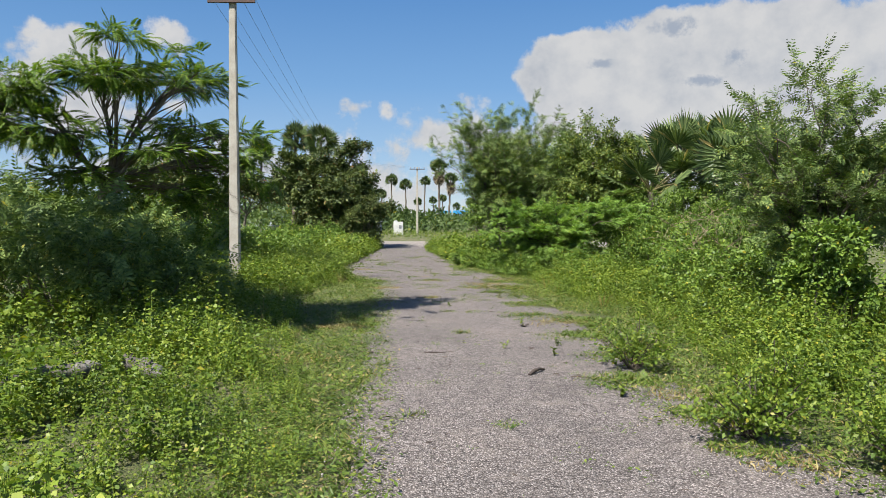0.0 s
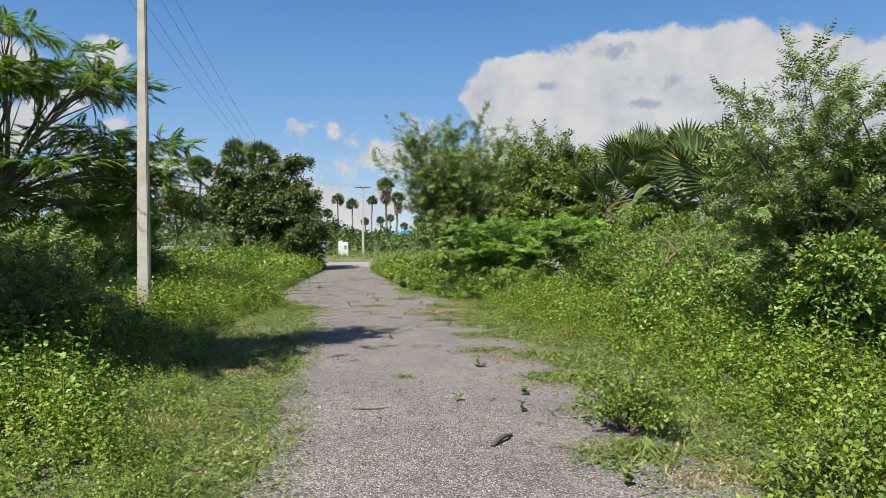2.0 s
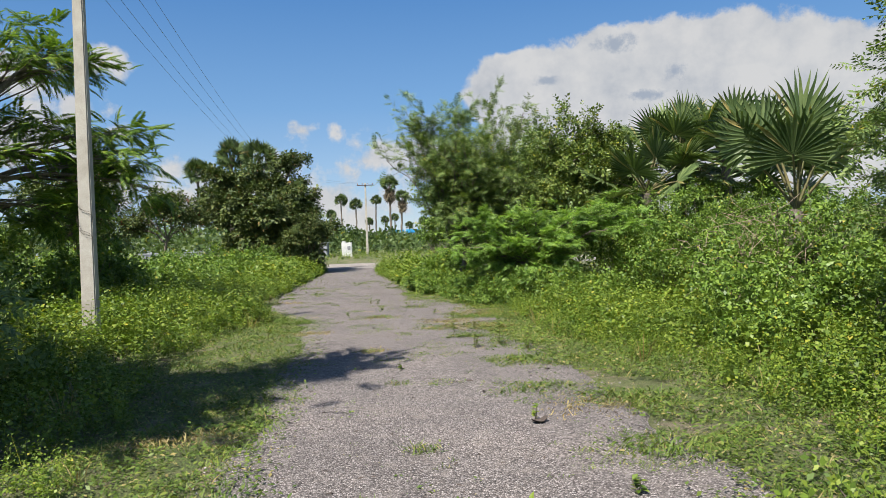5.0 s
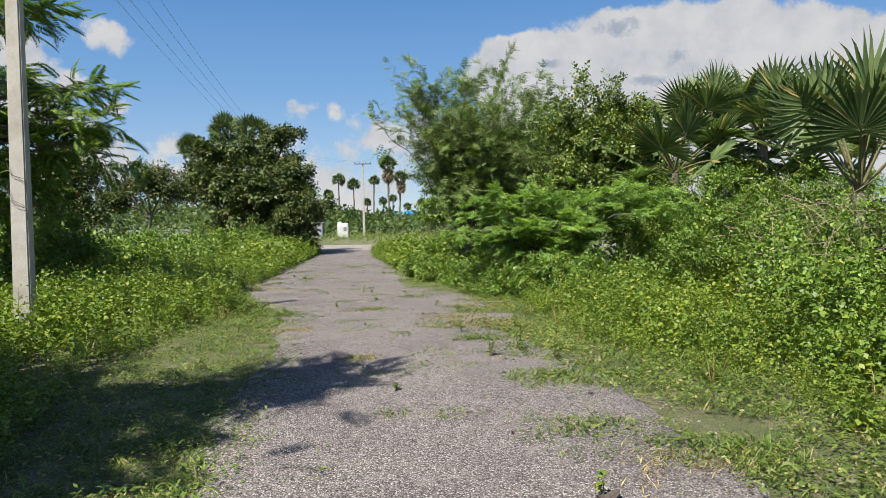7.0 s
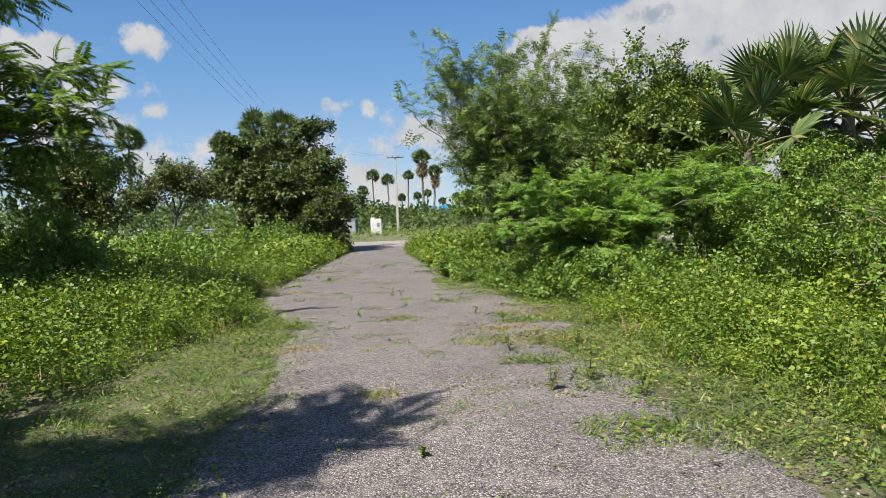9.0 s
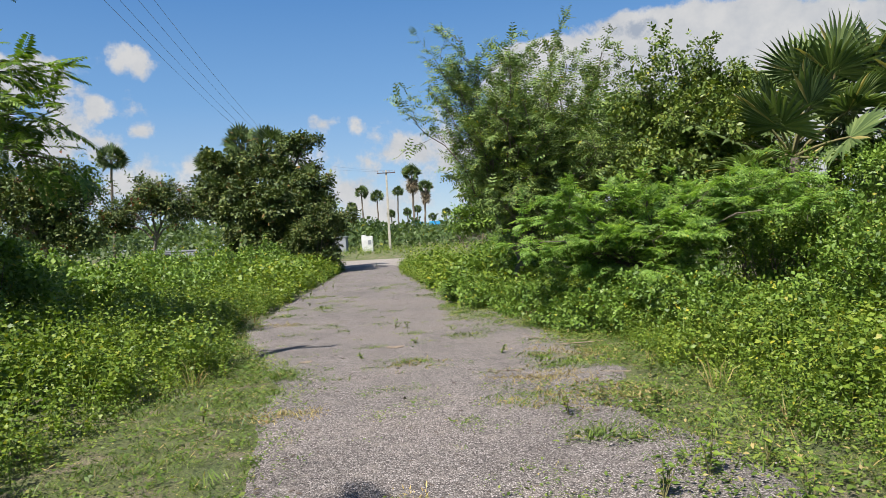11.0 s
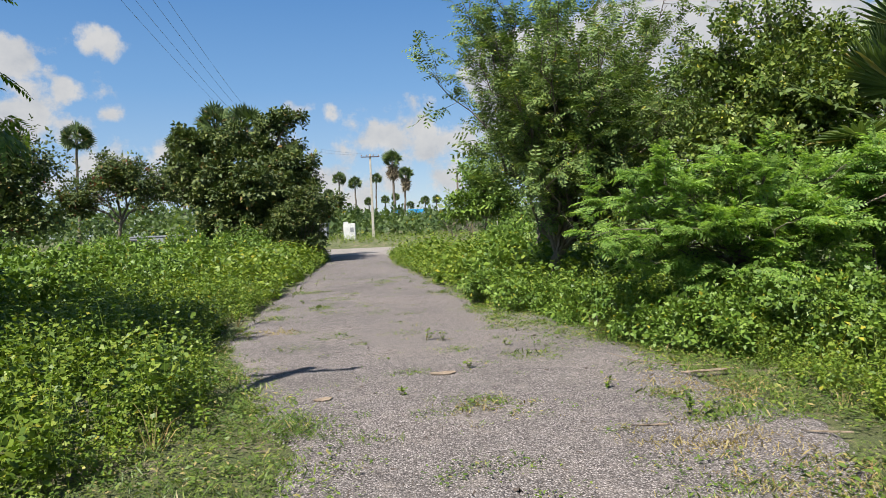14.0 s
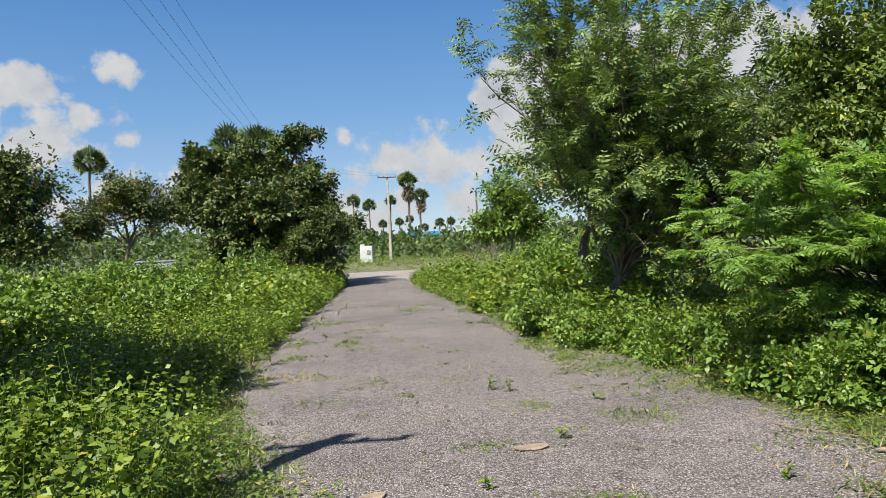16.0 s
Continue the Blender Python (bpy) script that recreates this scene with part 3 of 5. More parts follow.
    l.new(em.outputs[0], s2.inputs[2])
    l.new(s2.outputs[0], n.new("ShaderNodeOutputMaterial").inputs[0])
    return m


# azimuth, elevation, half width, half height (degrees), density
CLOUDS = [(23.0, 8.6, 16.0, 8.0, 5.0), (11.4, 11.6, 5.6, 3.5, 3.4), (34.0, 8.0, 14.0, 6.0, 4.0), (-26.8, 12.4, 3.4, 1.9, 1.0), (-20.2, 14.0, 2.3, 1.1, 0.5), (-6.6, 9.2, 2.1, 1.4, 0.42), (-4.2, 9.0, 1.0, 1.0, 0.36),
          (-0.5, 7.2, 3.0, 2.0, 0.6), (4.0, 6.6, 5.0, 3.4, 0.55), (-26.5, 8.4, 6.0, 3.0, 0.6), (-22.6, 10.2, 1.3, 1.2, 0.8), (-16.0, 4.5, 12.0, 2.6, 0.42), (-8.0, 6.6, 2.2, 1.5, 0.42), (-36.0, 9.0, 8.0, 5.0, 1.0), (-19.9, 8.8, 1.2, 0.7, 0.4), (-1.0, 3.5, 12.0, 3.5, 0.4)]


# grey-blue hollows in the great cloud: azimuth, elevation, half width, half height
HOLLOWS = [(18.4, 14.6, 1.7, 0.8), (12.9, 12.3, 1.3, 0.45), (22.6, 12.2, 1.1, 0.8), (20.6, 10.7, 1.6, 0.5)]


def cloud_backdrop():
    R = 2400.0
    az = np.radians(np.linspace(-75, 75, 61))
    el = np.radians(np.linspace(-1.0, 34, 25))
    V = np.array([(R * math.sin(a) * math.cos(e), R * math.cos(a) * math.cos(e), R * math.sin(e) + 1.5) for e in el for a in az])
    k = len(az)
    F = np.array([(j * k + i, j * k + i + 1, (j + 1) * k + i + 1, (j + 1) * k + i) for j in range(len(el) - 1) for i in range(k - 1)])
    me = raw_mesh("backdrop", V, F, cloud_material(), True)
    uvs = me.uv_layers.new(name="UVMap")
    co = np.degrees(np.array([(a, e) for e in el for a in az]))
    uvs.data.foreach_set("uv", co[F.ravel()].astype(np.float32).ravel())
    tagged(new("backdrop", me), "white cumulus clouds over pale horizon haze", "sky", kind="structure")


cloud_backdrop()

# ---- poles and wires ----


def pole(name, base, height, w0, w1, label, arm=True, arm_w=1.15, spin=0.0, bury=0.0):
    ob = thing(name, base, label, "utility pole", "utility poles")
    part_bm("shaft", box_bm(0, 0, height / 2, w0, w0 * 0.8, height, 0.018, w1 / w0), CONCRETE, ob, smooth=False)
    if arm:
        z = height - 0.22
        bar = part_bm("crossarm", box_bm(0, -w1 * 0.5 - 0.03, z, arm_w, 0.06, 0.075, 0.006), IRON, ob, "dark iron crossarm")
        for sx in (-1, 1):
            V, F = tube(bent((0, -w1 * 0.5, z - 0.5), (sx * arm_w * 0.36, -w1 * 0.5 - 0.03, z - 0.03), 0, 3), np.full(3, 0.014), 5)
            if height > 8.5:
                part("brace", V, F, IRON, ob, sub=True)
        for x in (-arm_w * 0.46, -arm_w * 0.17, arm_w * 0.17, arm_w * 0.46):
            pin = part("pin", *tube([(x, -w1 * 0.5 - 0.03, z + 0.03), (x, -w1 * 0.5 - 0.03, z + 0.12)], [0.011, 0.011], 6), IRON, bar, sub=True)
            part("insulator", *tube([(x, -w1 * 0.5 - 0.03, z + dz) for dz in (0.08, 0.085, 0.115, 0.12, 0.15, 0.16, 0.19, 0.195)], [0.005, 0.045, 0.05, 0.034, 0.036, 0.028, 0.024, 0.002], 10), PORCELAIN, bar, "brown porcelain insulator", smooth=True, sub=True)
    ob.rotation_euler = (0, 0, spin)
    return ob


P1, P2, P3 = (-4.6, 17.8), (-7.6, 60.0), (-1.55, 72.0)
H1 = 7.21
near_pole = pole("utility_pole", (*P1, 0.0), H1, 0.25, 0.16, "tall tapered concrete utility pole with iron crossarm in the weeds")
# a creeper's dry stems still cling to the shaft
V = Pile()
vr = np.random.default_rng(3)
for i in range(4):
    z0 = 1.6 + vr.uniform(0, 0.9)
    a = np.linspace(0, vr.uniform(2, 5), 9)
    V.add(*tube(np.stack([0.135 * np.sign(np.cos(a)) * np.abs(np.cos(a)) ** 0.4, -0.118 + 0.0 * a, z0 + vr.uniform(0.06, 0.22) * a + 0.04 * np.sin(3 * a)], -1), np.full(9, 0.003), 4))
part("creeper", *V.arrays(), TWIGWOOD, near_pole, "dry creeper stems clinging to the shaft", sub=True)
pole("utility_pole", (*P2, float(rise(P2[1]))), 7.1, 0.24, 0.16, "concrete utility pole half hidden behind a dense tree")
pole("utility_pole", (*P3, float(rise(P3[1]))), 6.75, 0.22, 0.14, "distant concrete utility pole with a crossarm by the cross road", arm_w=1.5)


def wire(a, b, sag, label):
    t = np.linspace(0, 1, 40)
    p = np.array(a)[None] + (np.array(b) - np.array(a))[None] * t[:, None]
    p[:, 2] -= sag * 4 * t * (1 - t)
    mid = (np.array(a) + np.array(b)) / 2
    ob = thing("power_line", tuple(mid), label, "power line", "power lines")
    part("cable", *tube(p, np.full(40, 0.0044), 5), WIRE, ob, smooth=True)


for k, f in enumerate((-0.46, -0.17, 0.17, 0.46)):
    wire((P1[0] + 1.15 * f, P1[1] - 0.1, H1 - 0.05), (P2[0] + 1.15 * f, P2[1] - 0.1, 7.1 + float(rise(60)) - 0.05), 0.55 + 0.05 * k, "thin grey overhead power line strung between concrete poles")

for f in (-0.5, 0.5):
    wire((P2[0] + 1.15 * f, P2[1] - 0.1, 7.1 + float(rise(60)) - 0.05), (P3[0] + 1.5 * f, P3[1] - 0.1, 6.75 + float(rise(72)) - 0.05), 0.2, "thin grey overhead power line by the cross road")

# ---- trees of the roadside ----
tree("feathery_tree", (-9.4, 19.9, 0), [(-9.1, 19.9, 1.8), (-8.5, 20.0, 3.2)],
     [(-8.6, 19.7, 5.6, 1.5, 1.3, 0.4), (-7.3, 21.6, 5.8, 1.4, 1.2, 0.35), (-10.8, 19.2, 5.2, 1.8, 1.4, 0.45), (-7.0, 21.2, 4.4, 1.0, 1.0, 0.25), (-6.3, 21.8, 3.6, 0.5, 0.7, 0.35), (-5.85, 22.5, 3.75, 0.3, 0.6, 0.4), (-9.8, 19.1, 4.1, 1.7, 1.2, 0.4), (-7.5, 19.9, 3.6, 1.2, 0.9, 0.3), (-6.4, 22.0, 6.4, 0.55, 0.6, 0.2), (-8.2, 19.6, 6.7, 0.7, 0.7, 0.2), (-12.4, 19.4, 4.4, 1.4, 1.4, 0.5), (-7.8, 22.0, 6.7, 0.6, 0.6, 0.15), (-5.4, 21.8, 3.6, 0.6, 0.6, 0.4), (-4.9, 21.9, 3.0, 0.35, 0.4, 0.25), (-6.0, 21.7, 3.1, 0.8, 0.7, 0.4), (-5.7, 21.8, 4.25, 0.6, 0.6, 0.3), (-7.6, 20.9, 2.6, 1.3, 1.0, 0.5), (-9.8, 20.2, 2.8, 1.7, 1.2, 0.5), (-6.5, 21.8, 2.3, 0.8, 0.7, 0.4)],
     310, 12, FRONDS, 0.48, FEATHER, "wide feathery-leaved tree with layered arching branches beside the concrete pole", seed=11, spread=0.3, r0=0.13, droop=-0.06, level=0.5, flat=0.15, twig=0.014)
# a tall tree beside the lane, behind the first steps of the walk, throws its shade over the road
tree("shade_tree", (-6.8, 4.6, 0), [(-6.6, 5.0, 2.5), (-6.0, 5.6, 4.6)],
     [(-5.5, 9.3, 7.6, 1.1, 0.55, 0.4), (-6.3, 7.9, 7.8, 1.2, 0.9, 0.6), (-3.6, 9.7, 7.9, 0.5, 0.3, 0.3), (-4.0, 9.75, 7.8, 0.6, 0.35, 0.3), (-4.4, 9.6, 7.8, 0.6, 0.4, 0.35), (-4.9, 9.4, 7.7, 0.6, 0.4, 0.35), (-4.8, 7.7, 7.6, 0.5, 0.35, 0.3), (-5.5, 7.6, 7.5, 0.6, 0.4, 0.35), (-6.2, 8.2, 7.5, 0.8, 0.4, 0.3), (-7.0, 9.6, 7.2, 1.1, 0.9, 0.4), (-6.4, 9.4, 6.6, 1.1, 0.9, 0.5), (-7.6, 8.0, 7.4, 1.0, 0.9, 0.5), (-6.8, 10.7, 7.0, 0.9, 0.7, 0.4), (-5.3, 7.7, 7.5, 0.9, 0.5, 0.35)],
     140, 13, FRONDS, 0.58, FEATHER, "tall feathery-leaved tree overhanging the grassy verge", seed=12, spread=0.32, r0=0.17, flat=0.4)
spray_plant("mesquite_tree", (2.7, 28.4, 0), (3.1, 28.1, 1.4),
            [(1.2, 27.0, 4.5, 1.3, 1.2, 0.7), (1.6, 26.8, 3.7, 1.0, 1.0, 0.5), (2.1, 27.3, 5.2, 1.4, 1.3, 0.9), (4.0, 27.6, 5.6, 1.4, 1.3, 1.0), (3.2, 26.4, 4.2, 1.8, 1.3, 1.2), (3.4, 26.2, 2.9, 1.6, 1.2, 1.0), (5.1, 26.8, 4.2, 1.5, 1.3, 1.5), (3.0, 28.2, 4.4, 1.6, 1.4, 1.5), (2.3, 26.4, 2.6, 0.9, 0.9, 0.6), (2.9, 26.6, 1.9, 0.9, 0.8, 0.6), (4.0, 26.2, 1.8, 1.3, 0.9, 0.7)],
            74, 15, 14, FINER, 0.215, MESQUITE, "spreading fine-leaved mesquite tree with upswept branches over the lane", "tree", seed=13, reach=1.0, r0=0.115, lift=0.15, bow=0.06, flat=0.75, shell=0.3)
tree("mesquite_tree", (4.0, 35.6, 0), [(4.3, 35.5, 1.6), (4.8, 35.3, 2.6)],
     [(5.0, 35.0, 4.0, 2.0, 1.6, 1.2), (6.8, 35.0, 4.4, 2.0, 1.6, 1.4), (3.4, 34.6, 3.4, 1.2, 1.2, 0.8)],
     150, 17, FINER, 0.46, MESQUITE, "crooked-trunked mesquite tree in the shade of its neighbour", seed=14, spread=0.3, r0=0.16, droop=0.1, flat=0.9)
spray_plant("mesquite_tree", (6.9, 11.8, 0), (6.5, 11.6, 1.0),
            [(5.5, 11.1, 2.5, 0.7, 0.8, 0.8), (6.6, 11.8, 3.0, 1.1, 1.0, 0.8), (4.8, 11.2, 3.45, 0.6, 0.4, 0.2), (4.4, 11.0, 3.5, 0.35, 0.35, 0.15), (7.6, 10.8, 3.0, 1.0, 1.2, 0.8), (5.8, 10.9, 3.9, 0.2, 0.2, 0.6), (6.3, 10.7, 3.5, 0.7, 0.7, 0.35), (6.4, 12.4, 2.2, 1.1, 1.0, 0.9), (5.8, 11.0, 1.5, 0.8, 0.8, 0.7), (7.9, 12.4, 2.0, 1.2, 1.2, 1.0), (6.9, 10.9, 2.2, 0.9, 0.8, 0.8)],
            84, 11, 12, FINER, 0.16, MESQUITE, "grey-green fine-leaved mesquite tree with loose arching sprays", "tree", seed=15, reach=0.65, shell=0.32, r0=0.075, lift=0.05, bow=0.14, flat=0.7)
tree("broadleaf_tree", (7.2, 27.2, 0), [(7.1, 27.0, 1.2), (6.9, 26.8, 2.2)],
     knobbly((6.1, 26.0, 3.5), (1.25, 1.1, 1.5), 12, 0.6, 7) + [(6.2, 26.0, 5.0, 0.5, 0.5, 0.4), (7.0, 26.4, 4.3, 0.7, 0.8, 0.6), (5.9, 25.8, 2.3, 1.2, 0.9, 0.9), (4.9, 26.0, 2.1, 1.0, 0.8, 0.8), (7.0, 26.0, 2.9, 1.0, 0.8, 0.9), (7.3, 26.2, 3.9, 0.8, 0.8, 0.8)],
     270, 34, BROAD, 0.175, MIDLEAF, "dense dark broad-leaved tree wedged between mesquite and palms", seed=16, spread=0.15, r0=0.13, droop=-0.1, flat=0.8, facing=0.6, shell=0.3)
tree("broadleaf_tree", (-7.2, 49.2, 0), [(-7.2, 49.2, 0.9), (-7.4, 49.2, 1.7)],
     knobbly((-6.9, 48.8, 3.9), (3.0, 2.4, 2.5), 20, 0.95, 4) + knobbly((-9.2, 49.4, 4.6), (1.3, 1.4, 2.4), 8, 0.75, 5) + [(-3.7, 48.2, 3.3, 0.7, 0.8, 0.6), (-4.2, 47.6, 2.6, 0.8, 0.7, 0.5), (-3.2, 47.9, 2.7, 0.5, 0.5, 0.35), (-6.0, 48.8, 6.7, 0.4, 0.4, 0.4), (-5.4, 47.4, 1.7, 1.6, 1.2, 1.0), (-7.6, 47.6, 1.9, 1.6, 1.2, 1.0), (-5.0, 48.8, 6.6, 0.6, 0.6, 0.45), (-4.4, 46.9, 1.2, 0.9, 0.8, 0.8)],
     350, 42, BROAD, 0.34, DARKLEAF, "round dense dark broad-leaved tree at the corner of the lane", seed=17, spread=0.18, r0=0.30, droop=-0.1, flat=0.7, shell=0.3, facing=0.6)
tree("small_tree", (-11.8, 45.0, 0), [(-11.7, 45, 1.4), (-11.5, 45, 2.4)],
     [(-11.0, 45, 3.9, 1.0, 1.0, 0.6), (-12.7, 45, 3.5, 0.9, 0.9, 0.5), (-10.2, 45, 3.2, 0.7, 0.7, 0.4), (-11.9, 45, 4.5, 0.7, 0.7, 0.4), (-13.5, 45.4, 3.0, 0.5, 0.5, 0.3)],
     80, 30, BROAD, 0.25, DARKLEAF, "small open-crowned tree with reddish flower heads in the scrub", seed=18, flowers=26, spread=0.26, r0=0.11, droop=0.0)
tree("broadleaf_tree", (-14.2, 40.0, 0), [(-14.2, 40, 1.2), (-14.0, 40, 2.2)],
     knobbly((-14.0, 40, 3.6), (2.2, 1.6, 1.6), 12, 0.7, 6),
     130, 36, BROAD, 0.27, DARKLEAF, "dark broad-leaved tree with rusty flower heads in the scrub", seed=19, flowers=34, spread=0.3, r0=0.15)
tree("small_tree", (4.7, 51.5, 0.1), [(4.7, 51.5, 1.0), (4.8, 51.5, 1.8)],
     [(4.7, 51.5, 3.2, 1.1, 1.1, 1.0), (4.5, 51.5, 4.4, 0.7, 0.7, 0.7), (5.6, 51.8, 2.6, 1.1, 1.1, 0.9), (3.6, 51.0, 2.4, 0.8, 0.8, 0.6)],
     90, 24, BROAD, 0.34, BUSHLEAF, "slender green sapling standing above roadside weeds", seed=20, spread=0.26, r0=0.08)


def fan_leaf(segs, rng, cup=0.25, spread_deg=230):
    """A palm fan of radius 1 about the origin, facing z, its middle ray along y: pleated blades joined for half their length."""
    p = Pile()
    for i in range(segs):
        a = radians((i / (segs - 1) - 0.5) * spread_deg)
        da = radians(spread_deg) / segs * 0.52
        tip = rng.uniform(0.88, 1.06)
        d = lambda ang, r, z: (r * math.sin(ang), r * math.cos(ang), z + cup * r * r * 0.5)
        dr = -0.18 * rng.uniform(0.2, 1.2)
        ray = [d(a, 0.02, 0), d(a - da, 0.55, -0.02), d(a, 0.57, 0.03), d(a + da, 0.55, -0.02), d(a - da * 0.3, 0.82, dr * 0.4), d(a, tip, dr), d(a + da * 0.3, 0.82, dr * 0.4)]
        p.add(ray, np.array([(0, 2, 4, 1), (0, 3, 6, 2), (2, 6, 5, 4)]))
    return p.arrays()


def fan_palm(base, height, fans, label, seed, reach=1.0, fan_r=0.95, low=-0.2, trunk_r=0.13, stem=True):
    """A young palmyra: stiff fans on stout stalks from a short rough stem."""
    rng = np.random.default_rng(seed)
    ob = thing("fan_palm", base, label, "palm", "young fan palms")
    top = np.array(base) + (0, 0, height)
    if stem:
        part("stem", *tube(bent(base, top, 0, 7, 0.015, rng), np.linspace(trunk_r * 1.25, trunk_r, 7), 9), BARK, ob, smooth=True)
    for i in range(fans):
        a = i * 2.4 + rng.uniform(-0.3, 0.3)
        lift = np.interp(i, [0, fans - 1], [1.35, low]) + rng.uniform(-0.1, 0.1)
        d = np.array([math.cos(a) * math.cos(lift), math.sin(a) * math.cos(lift), math.sin(lift)])
        tip = top + d * reach * rng.uniform(0.8, 1.15)
        stalk = part("stalk", *tube(bent(top, tip, 0.05, 6), np.linspace(0.035, 0.018, 6), 5), STEM, ob, smooth=True)
        R = bases(d[None] + (0, 0, 0.15), np.cross(np.cross(d, (0, 0, 1.0)), d)[None] + rng.normal(0, 0.35, (1, 3)))
        V, F = stamp(fan_leaf(26, rng), tip[None] - d * 0.05, R, np.array([fan_r * rng.uniform(0.85, 1.15)]))
        part("fan", V - np.array(base), F, PALMLEAF, stalk, sub=True)
    return ob


fan_palm((8.95, 19.4, 0), 1.95, 11, "young fan palm with stiff pale green fans above the scrub", 31, 1.55, 1.1, 0.85)
fan_palm((9.1, 25.6, 0), 3.7, 22, "young fan palm with many stiff dark fans", 32, 1.25, 0.95, -0.75)
fan_palm((10.2, 25.0, 0), 3.6, 20, "young fan palm with many stiff dark fans", 33, 1.25, 0.95, -0.75)
fan_palm((7.7, 24.6, 0), 2.7, 14, "low fan palm with ragged fans in the bushes", 34, 1.2, 0.95, -0.2)
fan_palm((12.0, 26.6, 0), 3.3, 14, "young fan palm with stiff fans behind the bushes", 35, 1.3, 1.0, -0.3)


def palmyra(base, height, label, seed, skirt=False, crown=1.5, lean=0.0, group="tall palms"):
    """A tall palmyra: slim ringed trunk, a ball of fans, at times a skirt of dead ones."""
    rng = np.random.default_rng(seed)
    ob = thing("palmyra_palm", base, label, "palm", group)
    top = np.array(base) + (lean, 0, height - crown * 0.5)
    pts = bent(base, top, 0, 12, 0.05, rng)
    r = np.linspace(0.20, 0.13, 12)
    r[1::2] *= 1.08
    part("trunk", *tube(pts, r, 8), BARK, ob, smooth=True)
    live, dead = Pile(), Pile()
    n = 32
    for i in range(n):
        a = i * 2.4 + rng.uniform(-0.5, 0.5)
        s = 1.0 - 1.75 * (i / n) if not skirt else 1.0 - 1.25 * (i / n)
        c = math.sqrt(max(0, 1 - s * s))
        d = np.array([math.cos(a) * c, math.sin(a) * c, s])
        R = bases(d[None], rng.normal(0, 1.0, (1, 3)))
        live.add(*stamp(fan_leaf(15, rng, 0.25, 230), (top + d * crown * 0.46)[None], R, np.array([crown * 0.5 * rng.uniform(0.75, 1.15)])))
        live.add(*tube(np.array([top, top + d * crown * 0.45]), [0.03, 0.02], 4))
    part("crown", *live.arrays(), PALMYRA, ob)
    if skirt:
        for i in range(26):
            a = i * 2.4
            z = -rng.uniform(0.1, 1.9)
            d = np.array([math.cos(a) * 0.4, math.sin(a) * 0.4, -0.9])
            R = bases(d[None], np.array([[math.cos(a), math.sin(a), 0.4]]))
            dead.add(*stamp(fan_leaf(9, rng, 0.1, 150), (top + (0, 0, z) + d * 0.35)[None], R, np.array([crown * 0.62])))
        part("dead_fronds", *dead.arrays(), DEADLEAF, ob, "hanging brown dead fronds")
    return ob


def far_z(y):
    return float(rise(y)) - 0.1


palmyra((0.8, 120, far_z(120)), 11.6, "tall palmyra palm with a hanging skirt of dead fronds", 41, True, 1.9)
palmyra((2.6, 135, far_z(135)), 10.4, "palmyra palm with a brown skirt close behind another", 42, True, 1.7, 0.5)
FAR_PALMS = [(-10.0, 170, 12.6, 2.0), (-6.8, 168, 11.4, 1.9), (-2.6, 172, 12.3, 1.6), (-0.2, 200, 8.6, 1.5), (2.2, 205, 9.4, 1.5), (9.6, 200, 8.0, 1.6), (6.6, 210, 7.2, 1.5), (13.5, 210, 8.6, 1.6),
             (-14.4, 74, 10.9, 2.1), (-10.9, 72, 10.4, 2.1), (-23.5, 98, 12.2, 2.2), (-34.0, 95, 13.0, 2.2), (-4.6, 205, 8.4, 1.5), (-13.0, 175, 9.4, 1.6)]
for i, (x, y, h, c) in enumerate(FAR_PALMS):
    palmyra((x, y, far_z(y)), h, "tall palmyra palm with a round head of fans in the distance", 50 + i, False, c, 0.3 * ((i % 3) - 1))

# ---- bushes ----
bush("mesquite_bush", (-5.6, 12.2, 0), [(-5.2, 11.6, 0.9, 1.3, 1.2, 0.8), (-6.6, 11.8, 1.3, 1.4, 1.2, 0.9), (-4.4, 12.8, 0.8, 1.0, 1.0, 0.65), (-5.6, 13.4, 1.3, 1.4, 1.0, 0.8), (-7.4, 13.0, 1.7, 1.6, 1.4, 0.9)],
     190, 15, FINE, 0.29, MESQUITE, "sprawling dark fine-leaved mesquite bush in tree shade", seed=61, spread=0.2)
bush("mesquite_bush", (-8.6, 10.6, 0), [(-8.4, 10.4, 1.0, 1.5, 1.4, 0.9), (-9.4, 11.6, 1.5, 1.8, 1.5, 1.0)], 100, 14, FINE, 0.33, MESQUITE, "dense low mesquite bush under a feathery tree", seed=62, spread=0.22)
bush("mesquite_bush", (-7.0, 16.0, 0), [(-6.6, 15.6, 1.0, 1.2, 1.0, 0.8), (-8.0, 16.0, 1.3, 1.4, 1.2, 1.0), (-5.8, 16.8, 1.0, 0.9, 0.9, 0.7)], 130, 14, FINE, 0.31, MESQUITE, "leafy mesquite bush beside the pole's foot", seed=63, spread=0.2)
bush("leafy_bush", (-7.4, 22.4, 0), [(-6.8, 22.0, 1.0, 1.6, 1.3, 0.9), (-8.6, 22.4, 1.4, 1.6, 1.4, 1.0), (-7.0, 24.0, 0.9, 1.5, 1.2, 0.7)], 120, 26, BROAD, 0.18, BUSHLEAF, "tangled broad-leaved bush behind the concrete pole", seed=64, spread=0.2)
